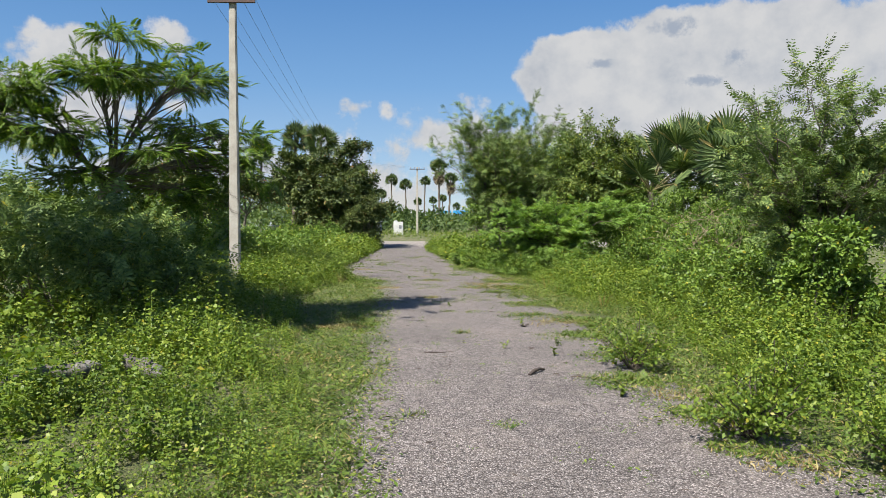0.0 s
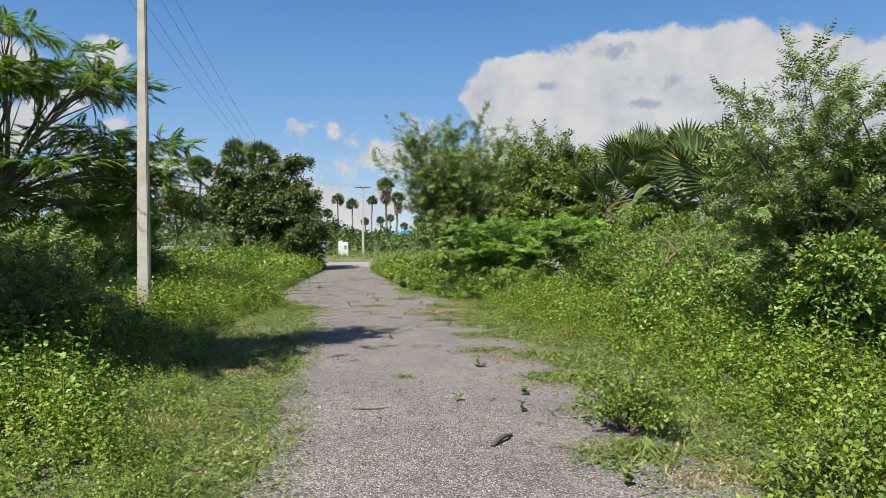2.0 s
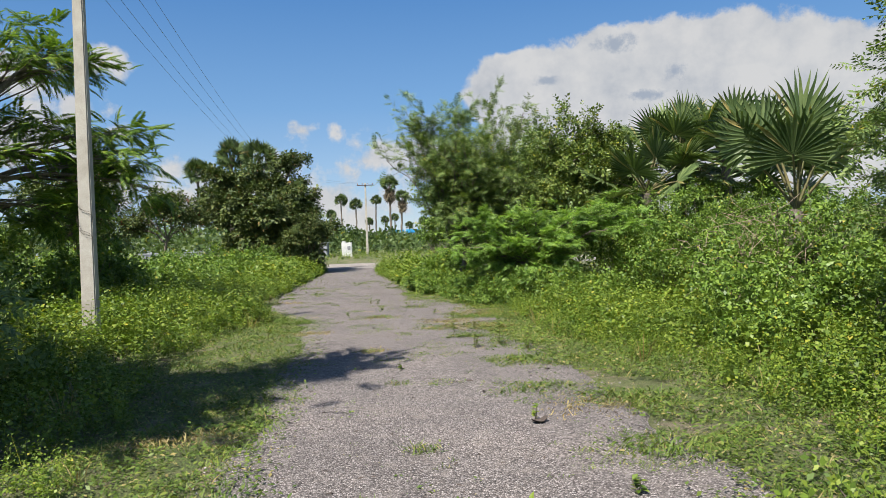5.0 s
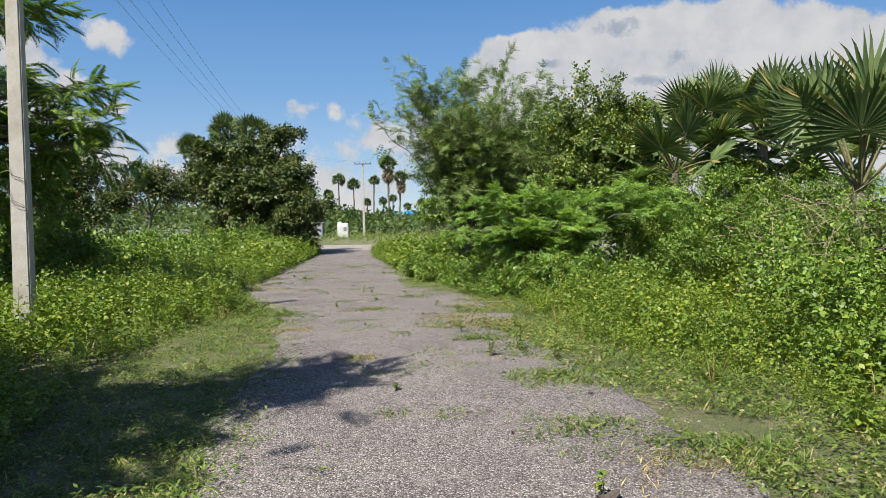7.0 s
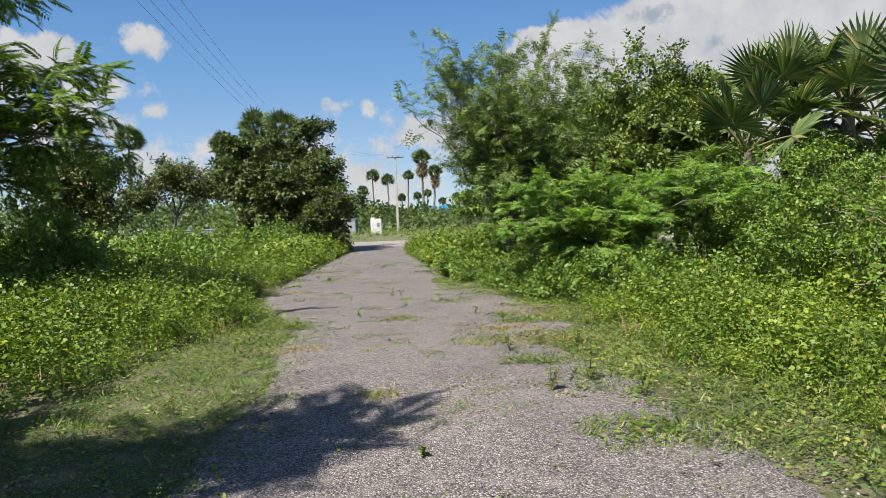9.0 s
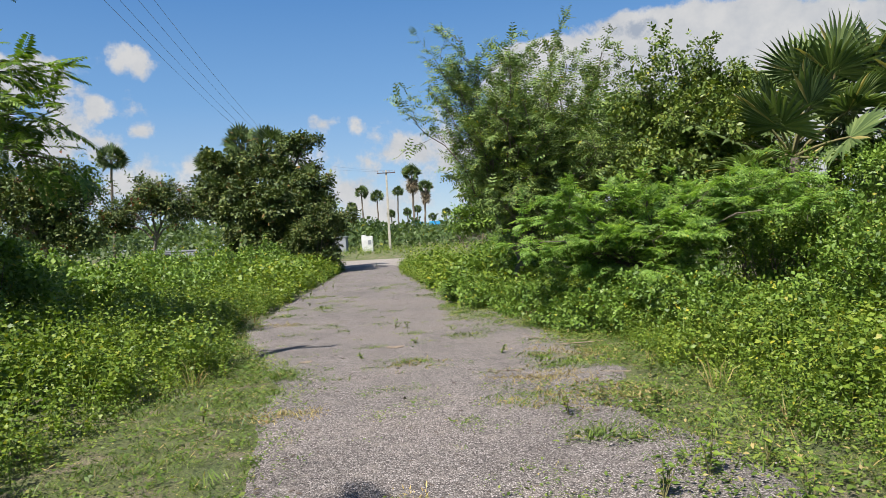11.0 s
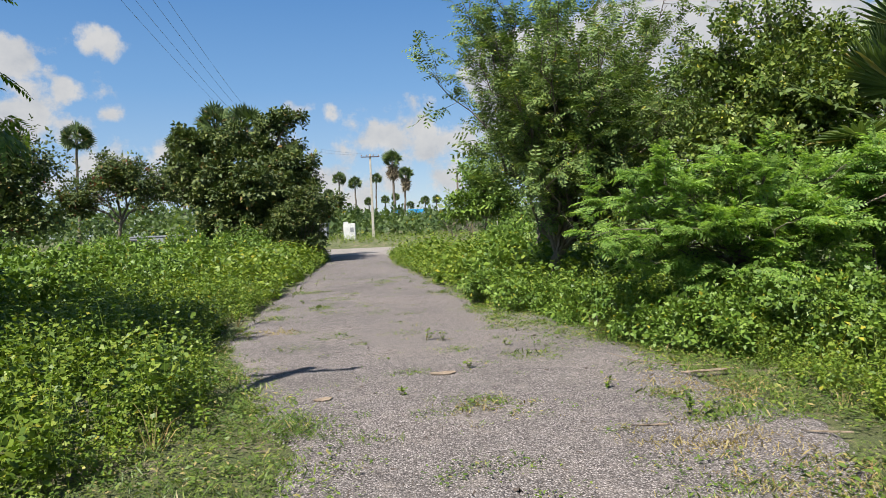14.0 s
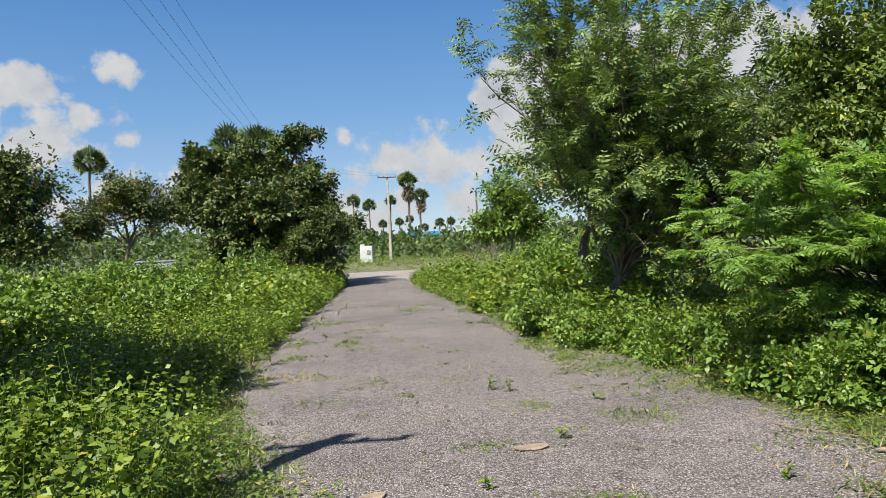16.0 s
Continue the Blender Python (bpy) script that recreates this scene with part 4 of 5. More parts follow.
LEFT_BUSHES = [(-6.6, 26.5, 1.2), (-9.2, 27.5, 1.5), (-6.4, 30.5, 1.25), (-8.8, 32.0, 1.4), (-11.6, 30.0, 1.5), (-6.4, 35.5, 1.3), (-9.4, 37.0, 1.5), (-12.0, 35.5, 1.6), (-6.3, 40.5, 1.4), (-9.0, 42.0, 1.5), (-6.2, 44.6, 1.3), (-15.0, 33.0, 1.5)]
for i, (x, y, h) in enumerate(LEFT_BUSHES):
    bush("leafy_bush", (x, y, 0), [(x, y, h * 0.45, 1.7, 1.5, h * 0.5), (x + 0.7, y - 0.6, h * 0.35, 1.1, 1.0, h * 0.4), (x - 1.0, y + 0.5, h * 0.5, 1.1, 1.1, h * 0.48)],
         66, 20, BROAD, 0.2, BUSHLEAF, "waist-high broad-leaved bush in the roadside scrub", seed=70 + i, spread=0.24, group="roadside scrub bushes")
shrub = spray_plant("bright_shrub", (4.4, 23.2, 0), (4.2, 23.0, 0.9),
                    [(2.3, 23.2, 1.75, 0.55, 0.5, 0.12), (3.2, 22.6, 1.95, 0.8, 0.6, 0.12), (4.5, 22.6, 2.1, 0.9, 0.7, 0.14), (5.8, 22.3, 2.15, 0.9, 0.7, 0.14), (2.6, 22.7, 1.25, 0.8, 0.6, 0.2), (3.9, 22.3, 1.4, 0.9, 0.6, 0.25), (5.3, 22.0, 1.4, 0.9, 0.6, 0.25), (3.0, 22.6, 0.75, 0.8, 0.6, 0.25), (4.6, 22.1, 0.8, 1.0, 0.5, 0.3), (6.3, 21.9, 1.7, 0.7, 0.6, 0.2)],
                    58, 10, 14, FRONDLETS, 0.175, BRIGHT, "bright green feathery shrub with flat layered sprays", "bush", seed=90, reach=0.5, r0=0.06, lift=0.02, bow=0.1, flat=0.28, crown="foliage", wood_name="stemwork", shell=0.35)
fork_wood = Pile()
for tip in ((4.35, 22.7, 2.0), (3.7, 22.6, 2.1), (4.1, 22.4, 1.95)):
    fork_wood.add(*tube(bent((4.25, 23.0, 1.2), tip, 0.06, 7, 0.02), np.linspace(0.026, 0.012, 7), 6))
part("bare_fork", *fork_wood.arrays(), BARK, shrub, "bare pale brown forked branch", smooth=True)
# the bush's high outer lobes are added to shade the end of the lane
bush("leafy_bush", (-4.6, 46.0, 0), [(-4.8, 46.0, 1.2, 0.9, 0.9, 1.0), (-4.0, 46.2, 2.2, 0.8, 0.7, 0.4), (-3.4, 46.4, 2.7, 0.6, 0.5, 0.3), (-4.2, 45.9, 2.9, 0.7, 0.6, 0.35)],
     150, 26, BROAD, 0.2, DARKLEAF, "tall leafy bush overhanging the end of the lane", seed=95, spread=0.22)
RIGHT_BUSHES = [((6.6, 16.8), 1.6, 1.5), ((8.2, 15.6), 1.9, 1.6), ((7.2, 18.6), 2.1, 1.5), ((8.9, 18.0), 2.4, 1.6), ((6.6, 20.4), 1.8, 1.3), ((7.7, 21.8), 2.5, 1.5), ((9.7, 22.6), 2.8, 1.7), ((6.8, 23.6), 2.5, 1.3), ((5.8, 14.4), 1.0, 1.2), ((11.4, 23.6), 2.8, 1.7), ((8.7, 24.0), 2.9, 1.4), ((10.8, 27.4), 3.2, 1.7), ((6.9, 25.0), 3.2, 1.1), ((7.9, 26.4), 3.5, 1.3), ((7.9, 24.3), 3.0, 1.2), ((9.4, 23.6), 2.9, 1.3)]
for i, ((x, y), h, w) in enumerate(RIGHT_BUSHES):
    bush("leafy_bush", (x, y, 0), [(x, y, h * 0.5, w * 0.8, w * 0.7, h * 0.5), (x - 0.5, y - 0.7, h * 0.36, w * 0.6, w * 0.5, h * 0.4), (x + 0.7, y + 0.3, h * 0.55, w * 0.6, w * 0.6, h * 0.46)],
         86, 32, BROAD, 0.12, BUSHLEAF, "creeper-covered broad-leaved bush with dry vines" if i in (0, 2, 3) else "tangled green broad-leaved bush under the palms", seed=100 + i, spread=0.2, group="tangled bushes", dry_twigs=80 if i in (0, 2, 3) else 0)
bush("leafy_bush", (5.9, 10.2, 0), [(5.8, 10.0, 0.9, 0.6, 0.55, 0.65), (6.4, 10.3, 0.7, 0.6, 0.5, 0.5), (5.6, 10.1, 1.35, 0.3, 0.3, 0.3)], 90, 24, BROAD, 0.13, BUSHLEAF, "upright broad-leaved bush at the mesquite's foot", seed=120, spread=0.12)
LOW_BUSHES = [(2.7, 22.6, 0.6), (3.4, 21.5, 0.7), (4.3, 20.8, 0.75), (2.5, 24.2, 0.6), (2.0, 25.8, 0.55), (5.3, 20.2, 0.75), (1.7, 27.6, 0.6), (3.0, 22.1, 0.6), (3.9, 21.2, 0.7)]
for i, (x, y, h) in enumerate(LOW_BUSHES):
    bush("low_bush", (x, y, 0), [(x, y, h * 0.45, 0.55, 0.5, h * 0.5), (x + 0.4, y + 0.3, h * 0.5, 0.5, 0.45, h * 0.5), (x - 0.3, y + 0.3, h * 0.4, 0.4, 0.4, h * 0.4)],
         60, 26, BROAD, 0.115, BUSHLEAF, "low bright broad-leaved bush at the feathery shrub's foot", seed=150 + i, spread=0.11, group="low bushes by the gravel", stems=6, r=0.007)
FAR_RIGHT = [(3.2, 29.6, 0.9), (3.4, 33.0, 1.0), (6.6, 33.0, 1.6), (5.4, 38.6, 1.5), (7.4, 40.0, 1.8), (5.0, 43.0, 1.5), (7.8, 45.5, 1.8), (5.6, 48.0, 1.5), (9.0, 50.0, 1.8)]
for i, (x, y, h) in enumerate(FAR_RIGHT):
    bush("leafy_bush", (x, y, 0), [(x, y, h * 0.5, 1.5, 1.3, h * 0.5), (x - 0.8, y - 0.4, h * 0.35, 1.0, 1.0, h * 0.4)], 60, 22, BROAD, 0.22, BUSHLEAF, "broad-leaved bush beyond the mesquite tree", seed=130 + i, spread=0.24, group="bushes beyond the mesquite")

# ---- weeds, grass and stones ----


def weed_shape(h, leaves, size, rng, lean=0.25):
    """An upright weed: a few stems with paired leaves."""
    p = Pile()
    stems = 3
    per = max(3, leaves // stems)
    for s in range(stems):
        a = rng.uniform(0, 6.28)
        d = np.array([math.cos(a) * lean * rng.uniform(0.2, 1.4), math.sin(a) * lean * rng.uniform(0.2, 1.4), 1.0])
        hh = h * rng.uniform(0.65, 1.1)
        t = np.linspace(0.18, 1.0, per)
        P = d[None] * t[:, None] * hh
        ang = np.arange(per) * 2.2 + a
        f = np.stack([np.cos(ang), np.sin(ang), rng.normal(-0.1, 0.42, per)], -1)
        R = bases(f, np.array([[0, 0, 1.0]]) + rng.normal(0, 0.42, (per, 3)))
        p.add(*stamp(kite_leaf(0.78, 0.1), P + f * 0.012, R, size * rng.uniform(0.6, 1.25, per) * (1.15 - 0.5 * t)))
        e = d * hh
        p.add([(-0.003, 0, 0), (0.003, 0, 0), e * 0.9 + (0.001, 0, 0), e * 0.9 - (0.001, 0, 0)], np.array([(0, 1, 2, 3)]))
    return p.arrays()


def tuft_shape(n, h, rng, w=0.006):
    p = Pile()
    for i in range(n):
        a = rng.uniform(0, 6.28)
        r = rng.uniform(0, 0.07)
        b = np.array([math.cos(a) * r, math.sin(a) * r, 0])
        o = rng.uniform(0.2, 1.0) * h
        q = rng.uniform(0, 6.28)
        u = np.array([math.cos(q), math.sin(q), 0]) * w
        e = b + np.array([math.cos(a) * o, math.sin(a) * o, h * rng.uniform(0.4, 1.0)])
        m = (b + e) / 2 + (0, 0, h * 0.2)
        p.add([b - u, b + u, m + u * 0.8, m - u * 0.8, e + u * 0.1, e - u * 0.1], np.array([(0, 1, 2, 3), (3, 2, 4, 5)]))
    return p.arrays()


def blade_tuft(n, h, rng, w):
    """Fine short blades that lean out from one root, one narrow kite each."""
    a, r = rng.uniform(0, 6.28, n), 0.09 * np.sqrt(rng.uniform(0, 1, n))
    P = np.stack([np.cos(a) * r, np.sin(a) * r, np.zeros(n)], -1)
    q = rng.uniform(0, 6.28, n)
    f = np.stack([np.cos(q), np.sin(q), rng.uniform(0.3, 1.6, n)], -1)
    return stamp(kite_leaf(2.4 * w / h, 0.03), P, bases(f, np.array([[0, 0, 1.0]]) + rng.normal(0, 0.4, (n, 3))), h * rng.uniform(0.6, 1.3, n))


def mat_shape(n, h, rng):
    """A creeping mat of tiny leaves and blades."""
    a, r = rng.uniform(0, 6.28, n), 0.13 * np.sqrt(rng.uniform(0, 1, n))
    P = np.stack([np.cos(a) * r, np.sin(a) * r, rng.uniform(0, h, n)], -1)
    q = rng.uniform(0, 6.28, n)
    f = np.stack([np.cos(q), np.sin(q), rng.uniform(0.0, 0.6, n)], -1)
    return stamp(kite_leaf(0.44, 0.05), P, bases(f, np.array([[0, 0, 1.0]]) + rng.normal(0, 0.3, (n, 3))), rng.uniform(0.018, 0.042, n))


WR = np.random.default_rng(99)
WEEDS_NEAR = [weed_shape(0.42, 42, 0.049, WR), weed_shape(0.36, 39, 0.052, WR, 0.45), weed_shape(0.5, 45, 0.046, WR, 0.3), weed_shape(0.3, 36, 0.054, WR, 0.6), weed_shape(0.55, 45, 0.043, WR, 0.2)]
WEEDS_FRONT = [weed_shape(h, k, z, WR, lean) for h, k, z, lean in ((0.40, 39, 0.050, 0.3), (0.34, 36, 0.054, 0.5), (0.48, 42, 0.047, 0.35), (0.30, 36, 0.054, 0.6), (0.52, 42, 0.043, 0.25))]
WEEDS_BACK = [weed_shape(0.45, 33, 0.066, WR, 0.35), weed_shape(0.38, 30, 0.070, WR, 0.5), weed_shape(0.55, 33, 0.060, WR, 0.25)]
WEEDS_FAR = [weed_shape(0.5, 21, 0.115, WR, 0.4), weed_shape(0.6, 24, 0.10, WR, 0.3), weed_shape(0.45, 18, 0.13, WR, 0.5)]
TUFTS = [mat_shape(10, h, WR) for h in (0.02, 0.03, 0.045)]
SHORT = [blade_tuft(14, h, WR, 0.0028) for h in (0.035, 0.05, 0.08)]
TALL = [tuft_shape(12, h, WR, 0.005) for h in (0.22, 0.32)]


def scatter(shapes, pts, size, rng):
    """Stands a shape at each point with a turn and size of its own."""
    p = Pile()
    n = len(pts)
    kind = rng.integers(0, len(shapes), n)
    a = rng.uniform(0, 6.28, n)
    tilt = rng.normal(0, 0.12, (n, 2))
    up = unit(np.stack([tilt[:, 0], tilt[:, 1], np.ones(n)], -1))
    R = bases(np.stack([np.cos(a), np.sin(a), np.zeros(n)], -1), up)
    R = np.stack([R[:, :, 0], np.cross(up, R[:, :, 0]), up], -1)
    for k, T in enumerate(shapes):
        m = kind == k
        if m.any():
            p.add(*stamp(T, pts[m], R[m], size[m]))
    return p


def stuff(name, pile, mat, label, category):
    V, F = pile.arrays()
    return tagged(new(name, raw_mesh(name, V, F, mat)), label, category, kind="stuff")


def noise_at(x, y, s, seed=0.0):
    return np.array([noise.noise(Vector((a * s, b * s, seed))) for a, b in zip(x, y)])


def field(n, y0, y1, inner, side, width, rng):
    """Points on one side of the lane from the weeds' edge outwards, and how far in they stand."""
    y = rng.uniform(y0, y1, n)
    d = width * rng.uniform(0, 1, n) ** 1.25
    edge = np.interp(y, *inner) + side * 0.25 * noise_at(y, y, 0.9, side * 4.0)
    x = edge + side * d
    return x, y, d


def weeds(name, n, y0, y1, inner, side, width, shapes, base_size, label, seed):
    rng = np.random.default_rng(seed)
    x, y, d = field(n, y0, y1, inner, side, width, rng)
    patch = noise_at(x, y, 0.55, 8.0)
    size = base_size * (0.52 + 0.66 * np.clip(d / 0.9, 0, 1)) * np.maximum(1.0 + 0.6 * patch + 0.4 * noise_at(x, y, 1.5, 18.0), 0.7) * rng.uniform(0.7, 1.25, n)
    if side < 0:
        size *= np.interp(y, [0, 6, 9, 12], [0.78, 0.75, 0.8, 1.0]) * np.interp(y, [16, 20], [1.0, 1.4])
    lumps = noise_at(x, y, 1.1, 27.0) + 0.5 * noise_at(x, y, 2.6, 29.0)
    size *= np.clip(1.0 + 0.5 * lumps, 0.6, 1.4)
    size = np.minimum(size, 1.85)
    keep = rng.uniform(0, 1, n) < np.clip(1.05 + 0.9 * lumps, 0.5, 1.0)
    pts = np.stack([x, y, rise(y) - 0.01], -1)
    if shapes is WEEDS_NEAR:
        front = keep & (d < 0.9)
        pile = scatter(WEEDS_FRONT, pts[front], size[front], rng)
        back = keep & (d > 2.3)
        rest = keep & ~front & ~back
        pile.add(*scatter(shapes, pts[rest], size[rest], rng).arrays())
        pile.add(*scatter(WEEDS_BACK, pts[back], size[back], rng).arrays())
    else:
        pile = scatter(shapes, pts[keep], size[keep], rng)
    return stuff(name, pile, WEED, label, "weeds")


weeds("weeds", 4300, 0.5, 31, WEED_LEFT, -1, 5.4, WEEDS_NEAR, 1.15, "knee-high yellow-green weeds along the verge", 201)
weeds("weeds", 4800, 1.5, 27, WEED_RIGHT, 1, 4.4, WEEDS_NEAR, 1.12, "knee-high yellow-green weeds along the gravel edge", 202)
weeds("weeds", 1500, 2.8, 9.2, ([0, 5, 7, 8, 9, 10], [-0.35, -0.5, -0.75, -1.1, -1.7, -2.4]), -1, 4.2, WEEDS_FRONT, 0.78, "low dense yellow-green weeds spilling towards the gravel", 205)
weeds("weeds", 1900, 30, 50.2, WEED_LEFT, -1, 7.0, WEEDS_FAR, 1.15, "thick green weeds lining the far lane", 203)
weeds("weeds", 2100, 26, 50.2, WEED_RIGHT, 1, 6.0, WEEDS_FAR, 1.15, "thick green weeds lining the far lane", 204)


PATCHES = [(1.19, 25.1, 0.2, 60), (-1.73, 27.6, 0.3, 39), (2.15, 13.9, 0.5, 255), (2.2, 22.9, 0.35, 90), (1.3, 17.6, 0.4, 75), (0.25, 19.9, 0.35, 54), (1.9, 12.2, 0.45, 135), (2.35, 10.0, 0.45, 190), (2.25, 7.1, 0.42, 260), (2.55, 5.9, 0.34, 170), (2.45, 5.0, 0.22, 90), (2.9, 8.6, 0.5, 200), (2.95, 6.6, 0.35, 110), (2.7, 11.6, 0.5, 170), (-1.3, 19.5, 0.4, 120), (0.2, 15.2, 0.14, 27),
           (1.75, 16.4, 0.3, 90), (2.0, 19.2, 0.4, 120), (0.55, 12.8, 0.1, 15), (0.9, 5.6, 0.08, 12), (0.15, 5.9, 0.09, 15), (0.7, 10.3, 0.1, 15), (-2.4, 26.2, 0.25, 45), (-2.3, 31.0, 0.4, 60), (0.6, 29.5, 0.3, 30), (-0.6, 33.0, 0.4, 36), (1.0, 21.9, 0.3, 51), (1.6, 24.3, 0.3, 60)]


DRY_PATCHES = [(1.9, 17.6, 0.5, 120), (1.6, 18.6, 0.4, 80), (2.2, 20.0, 0.4, 70), (0.25, 15.25, 0.16, 16), (0.3, 19.7, 0.35, 24), (2.75, 6.6, 0.35, 50), (2.6, 4.7, 0.3, 40), (-2.2, 24.6, 0.3, 30), (-1.6, 8.4, 0.4, 60), (-1.2, 11.0, 0.35, 40), (2.4, 11.4, 0.4, 50), (-0.9, 17.6, 0.3, 30)]


def grass(seed=300):
    rng = np.random.default_rng(seed)
    n = 5600
    y = 0.5 + 22.5 * rng.uniform(0, 1, n) ** 1.2
    a, b = np.interp(y, *WEED_LEFT), np.interp(y, LEFT_Y, LEFT_X)
    x = b + 0.18 + (a - 0.9 - b) * rng.uniform(-0.12, 1, n)
    keep = noise_at(x, y, 1.3, 5.0) > -0.5
    low = scatter(TUFTS, np.stack([x, y, rise(y) + 0.01], -1)[keep], rng.uniform(0.7, 1.6, n)[keep], rng)
    n = 7600
    y = rng.uniform(2, 27, n)
    b = np.interp(y, *WEED_RIGHT)
    x = b + 0.75 - np.minimum(2.3, b - 0.15) * rng.uniform(0, 1, n) ** 1.1
    k = noise_at(x, y, 1.15, 11.0) + 0.35 * noise_at(x, y, 3.4, 2.0)
    keep = k > np.interp(b - x, [-0.8, 0.4, 1.0, 1.9], [-0.9, -0.4, 0.0, 0.3])
    right = scatter(TUFTS, np.stack([x, y, rise(y) + 0.025], -1)[keep], rng.uniform(0.7, 1.7, n)[keep], rng)
    low.add(*right.arrays())
    # blades and small rosettes that stand out of the mats
    n = 2800
    y = 1.5 + 24 * rng.uniform(0, 1, n) ** 1.1
    a, b = np.interp(y, *WEED_LEFT), np.interp(y, LEFT_Y, LEFT_X)
    x = b + 0.25 + (a - 0.5 - b) * rng.uniform(-0.1, 1, n)
    keep = noise_at(x, y, 2.1, 41.0) > -0.25
    low.add(*scatter(SHORT, np.stack([x, y, rise(y) - 0.005], -1)[keep], rng.uniform(0.6, 1.5, n)[keep], rng).arrays())
    keep = (noise_at(x, y, 1.5, 43.0) > 0.12) & (rng.uniform(0, 1, n) > 0.62)
    low.add(*scatter(WEEDS_FRONT, np.stack([x, y, rise(y) - 0.01], -1)[keep], rng.uniform(0.16, 0.4, n)[keep], rng).arrays())
    n = 3200
    y = rng.uniform(2, 27, n)
    b = np.interp(y, *WEED_RIGHT)
    x = b + 0.7 - np.minimum(2.1, b - 0.15) * rng.uniform(0, 1, n) ** 1.2
    k = noise_at(x, y, 1.15, 11.0) + 0.35 * noise_at(x, y, 3.4, 2.0)
    keep = k > np.interp(b - x, [-0.8, 0.4, 1.0, 1.9], [-0.8, -0.2, 0.1, 0.34])
    low.add(*scatter(SHORT, np.stack([x, y, rise(y) + 0.01], -1)[keep], rng.uniform(0.6, 1.5, n)[keep], rng).arrays())
    keep &= rng.uniform(0, 1, n) > 0.86
    low.add(*scatter(WEEDS_FRONT, np.stack([x, y, rise(y)], -1)[keep], rng.uniform(0.15, 0.38, n)[keep], rng).arrays())
    n = 1500
    y = rng.uniform(3, 46, n)
    a, b = np.interp(y, LEFT_Y, LEFT_X), np.interp(y, RIGHT_Y, RIGHT_X)
    x = a + (b - a) * rng.uniform(0, 1, n)
    keep = noise_at(x, y, 1.4, 51.0) + 0.6 * noise_at(x, y, 5.0, 52.0) > 0.2
    low.add(*scatter(SHORT, np.stack([x, y, rise(y) + 0.03], -1)[keep], rng.uniform(0.4, 1.0, n)[keep], rng).arrays())
    # thin tufts out on the road
    n = 3600
    y = rng.uniform(3, 48, n)
    a, b = np.interp(y, LEFT_Y, LEFT_X), np.interp(y, RIGHT_Y, RIGHT_X)
    x = a + (b - a) * rng.uniform(0, 1, n)
    keep = noise_at(x, y, 1.7, 21.0) + 0.5 * noise_at(x, y, 5.0, 22.0) > 0.34
    low.add(*scatter(TUFTS[:2], np.stack([x, y, rise(y) + 0.035], -1)[keep], rng.uniform(0.6, 1.2, n)[keep], rng).arrays())
    # patches that keep their own shape on the gravel: x, y, radius, tufts
    for px, py, pr, k in PATCHES:
        a, r = rng.uniform(0, 6.28, k), pr * np.sqrt(rng.uniform(0, 1, k)) * (1 + 0.3 * rng.normal(0, 1, k))
        pts = np.stack([px + np.cos(a) * r * 1.25, py + np.sin(a) * r, np.full(k, 0.035)], -1)
        low.add(*scatter(TUFTS + SHORT, pts, rng.uniform(0.6, 1.3, k) * np.clip(1.4 - r / pr * 0.7, 0.5, 1.4), rng).arrays())
    # small mats that have taken root in the gravel, thickest towards its edges
    for _ in range(95):
        py = 11 + 24 * rng.uniform(0, 1)
        a, b = np.interp(py, LEFT_Y, LEFT_X), np.interp(py, RIGHT_Y, RIGHT_X)
        px = a + (b - a) * (1 - 0.75 * rng.uniform(0, 1) ** 1.4 if rng.uniform(0, 1) > 0.35 else 0.5 * rng.uniform(0, 1) ** 1.3)
        pr = rng.uniform(0.05, 0.22)
        k = int(pr * 150)
        a, r = rng.uniform(0, 6.28, k), pr * np.sqrt(rng.uniform(0, 1, k))
        pts = np.stack([px + np.cos(a) * r * 1.4, py + np.sin(a) * r, rise(np.full(k, py)) + 0.03], -1)
        low.add(*scatter(TUFTS + SHORT[:1], pts, rng.uniform(0.5, 1.2, k), rng).arrays())
    stuff("grass", low, GRASS, "short trodden grass on the verges and the gravel", "grass")
    n = 60
    y = rng.uniform(9, 30, n)
    s = rng.choice([-1, 1], n)
    x = np.where(s < 0, np.interp(y, *WEED_LEFT), np.interp(y, *WEED_RIGHT)) + s * rng.uniform(-0.15, 2.0, n)
    dry = Pile()
    for px, py, pr, k in DRY_PATCHES:
        a, r = rng.uniform(0, 6.28, k), pr * np.sqrt(rng.uniform(0, 1, k)) * (1 + 0.3 * rng.normal(0, 1, k))
        dry.add(*scatter(SHORT[:2], np.stack([px + np.cos(a) * r * 1.3, py + np.sin(a) * r, np.full(k, 0.034)], -1), rng.uniform(0.7, 1.5, k), rng).arrays())
    dry.add(*scatter(TALL, np.stack([x, y, rise(y)], -1), rng.uniform(0.6, 1.3, n), rng).arrays())
    stuff("dry_grass", dry, DRY, "straw-coloured dry grass among weeds and on the gravel", "grass")



grass()


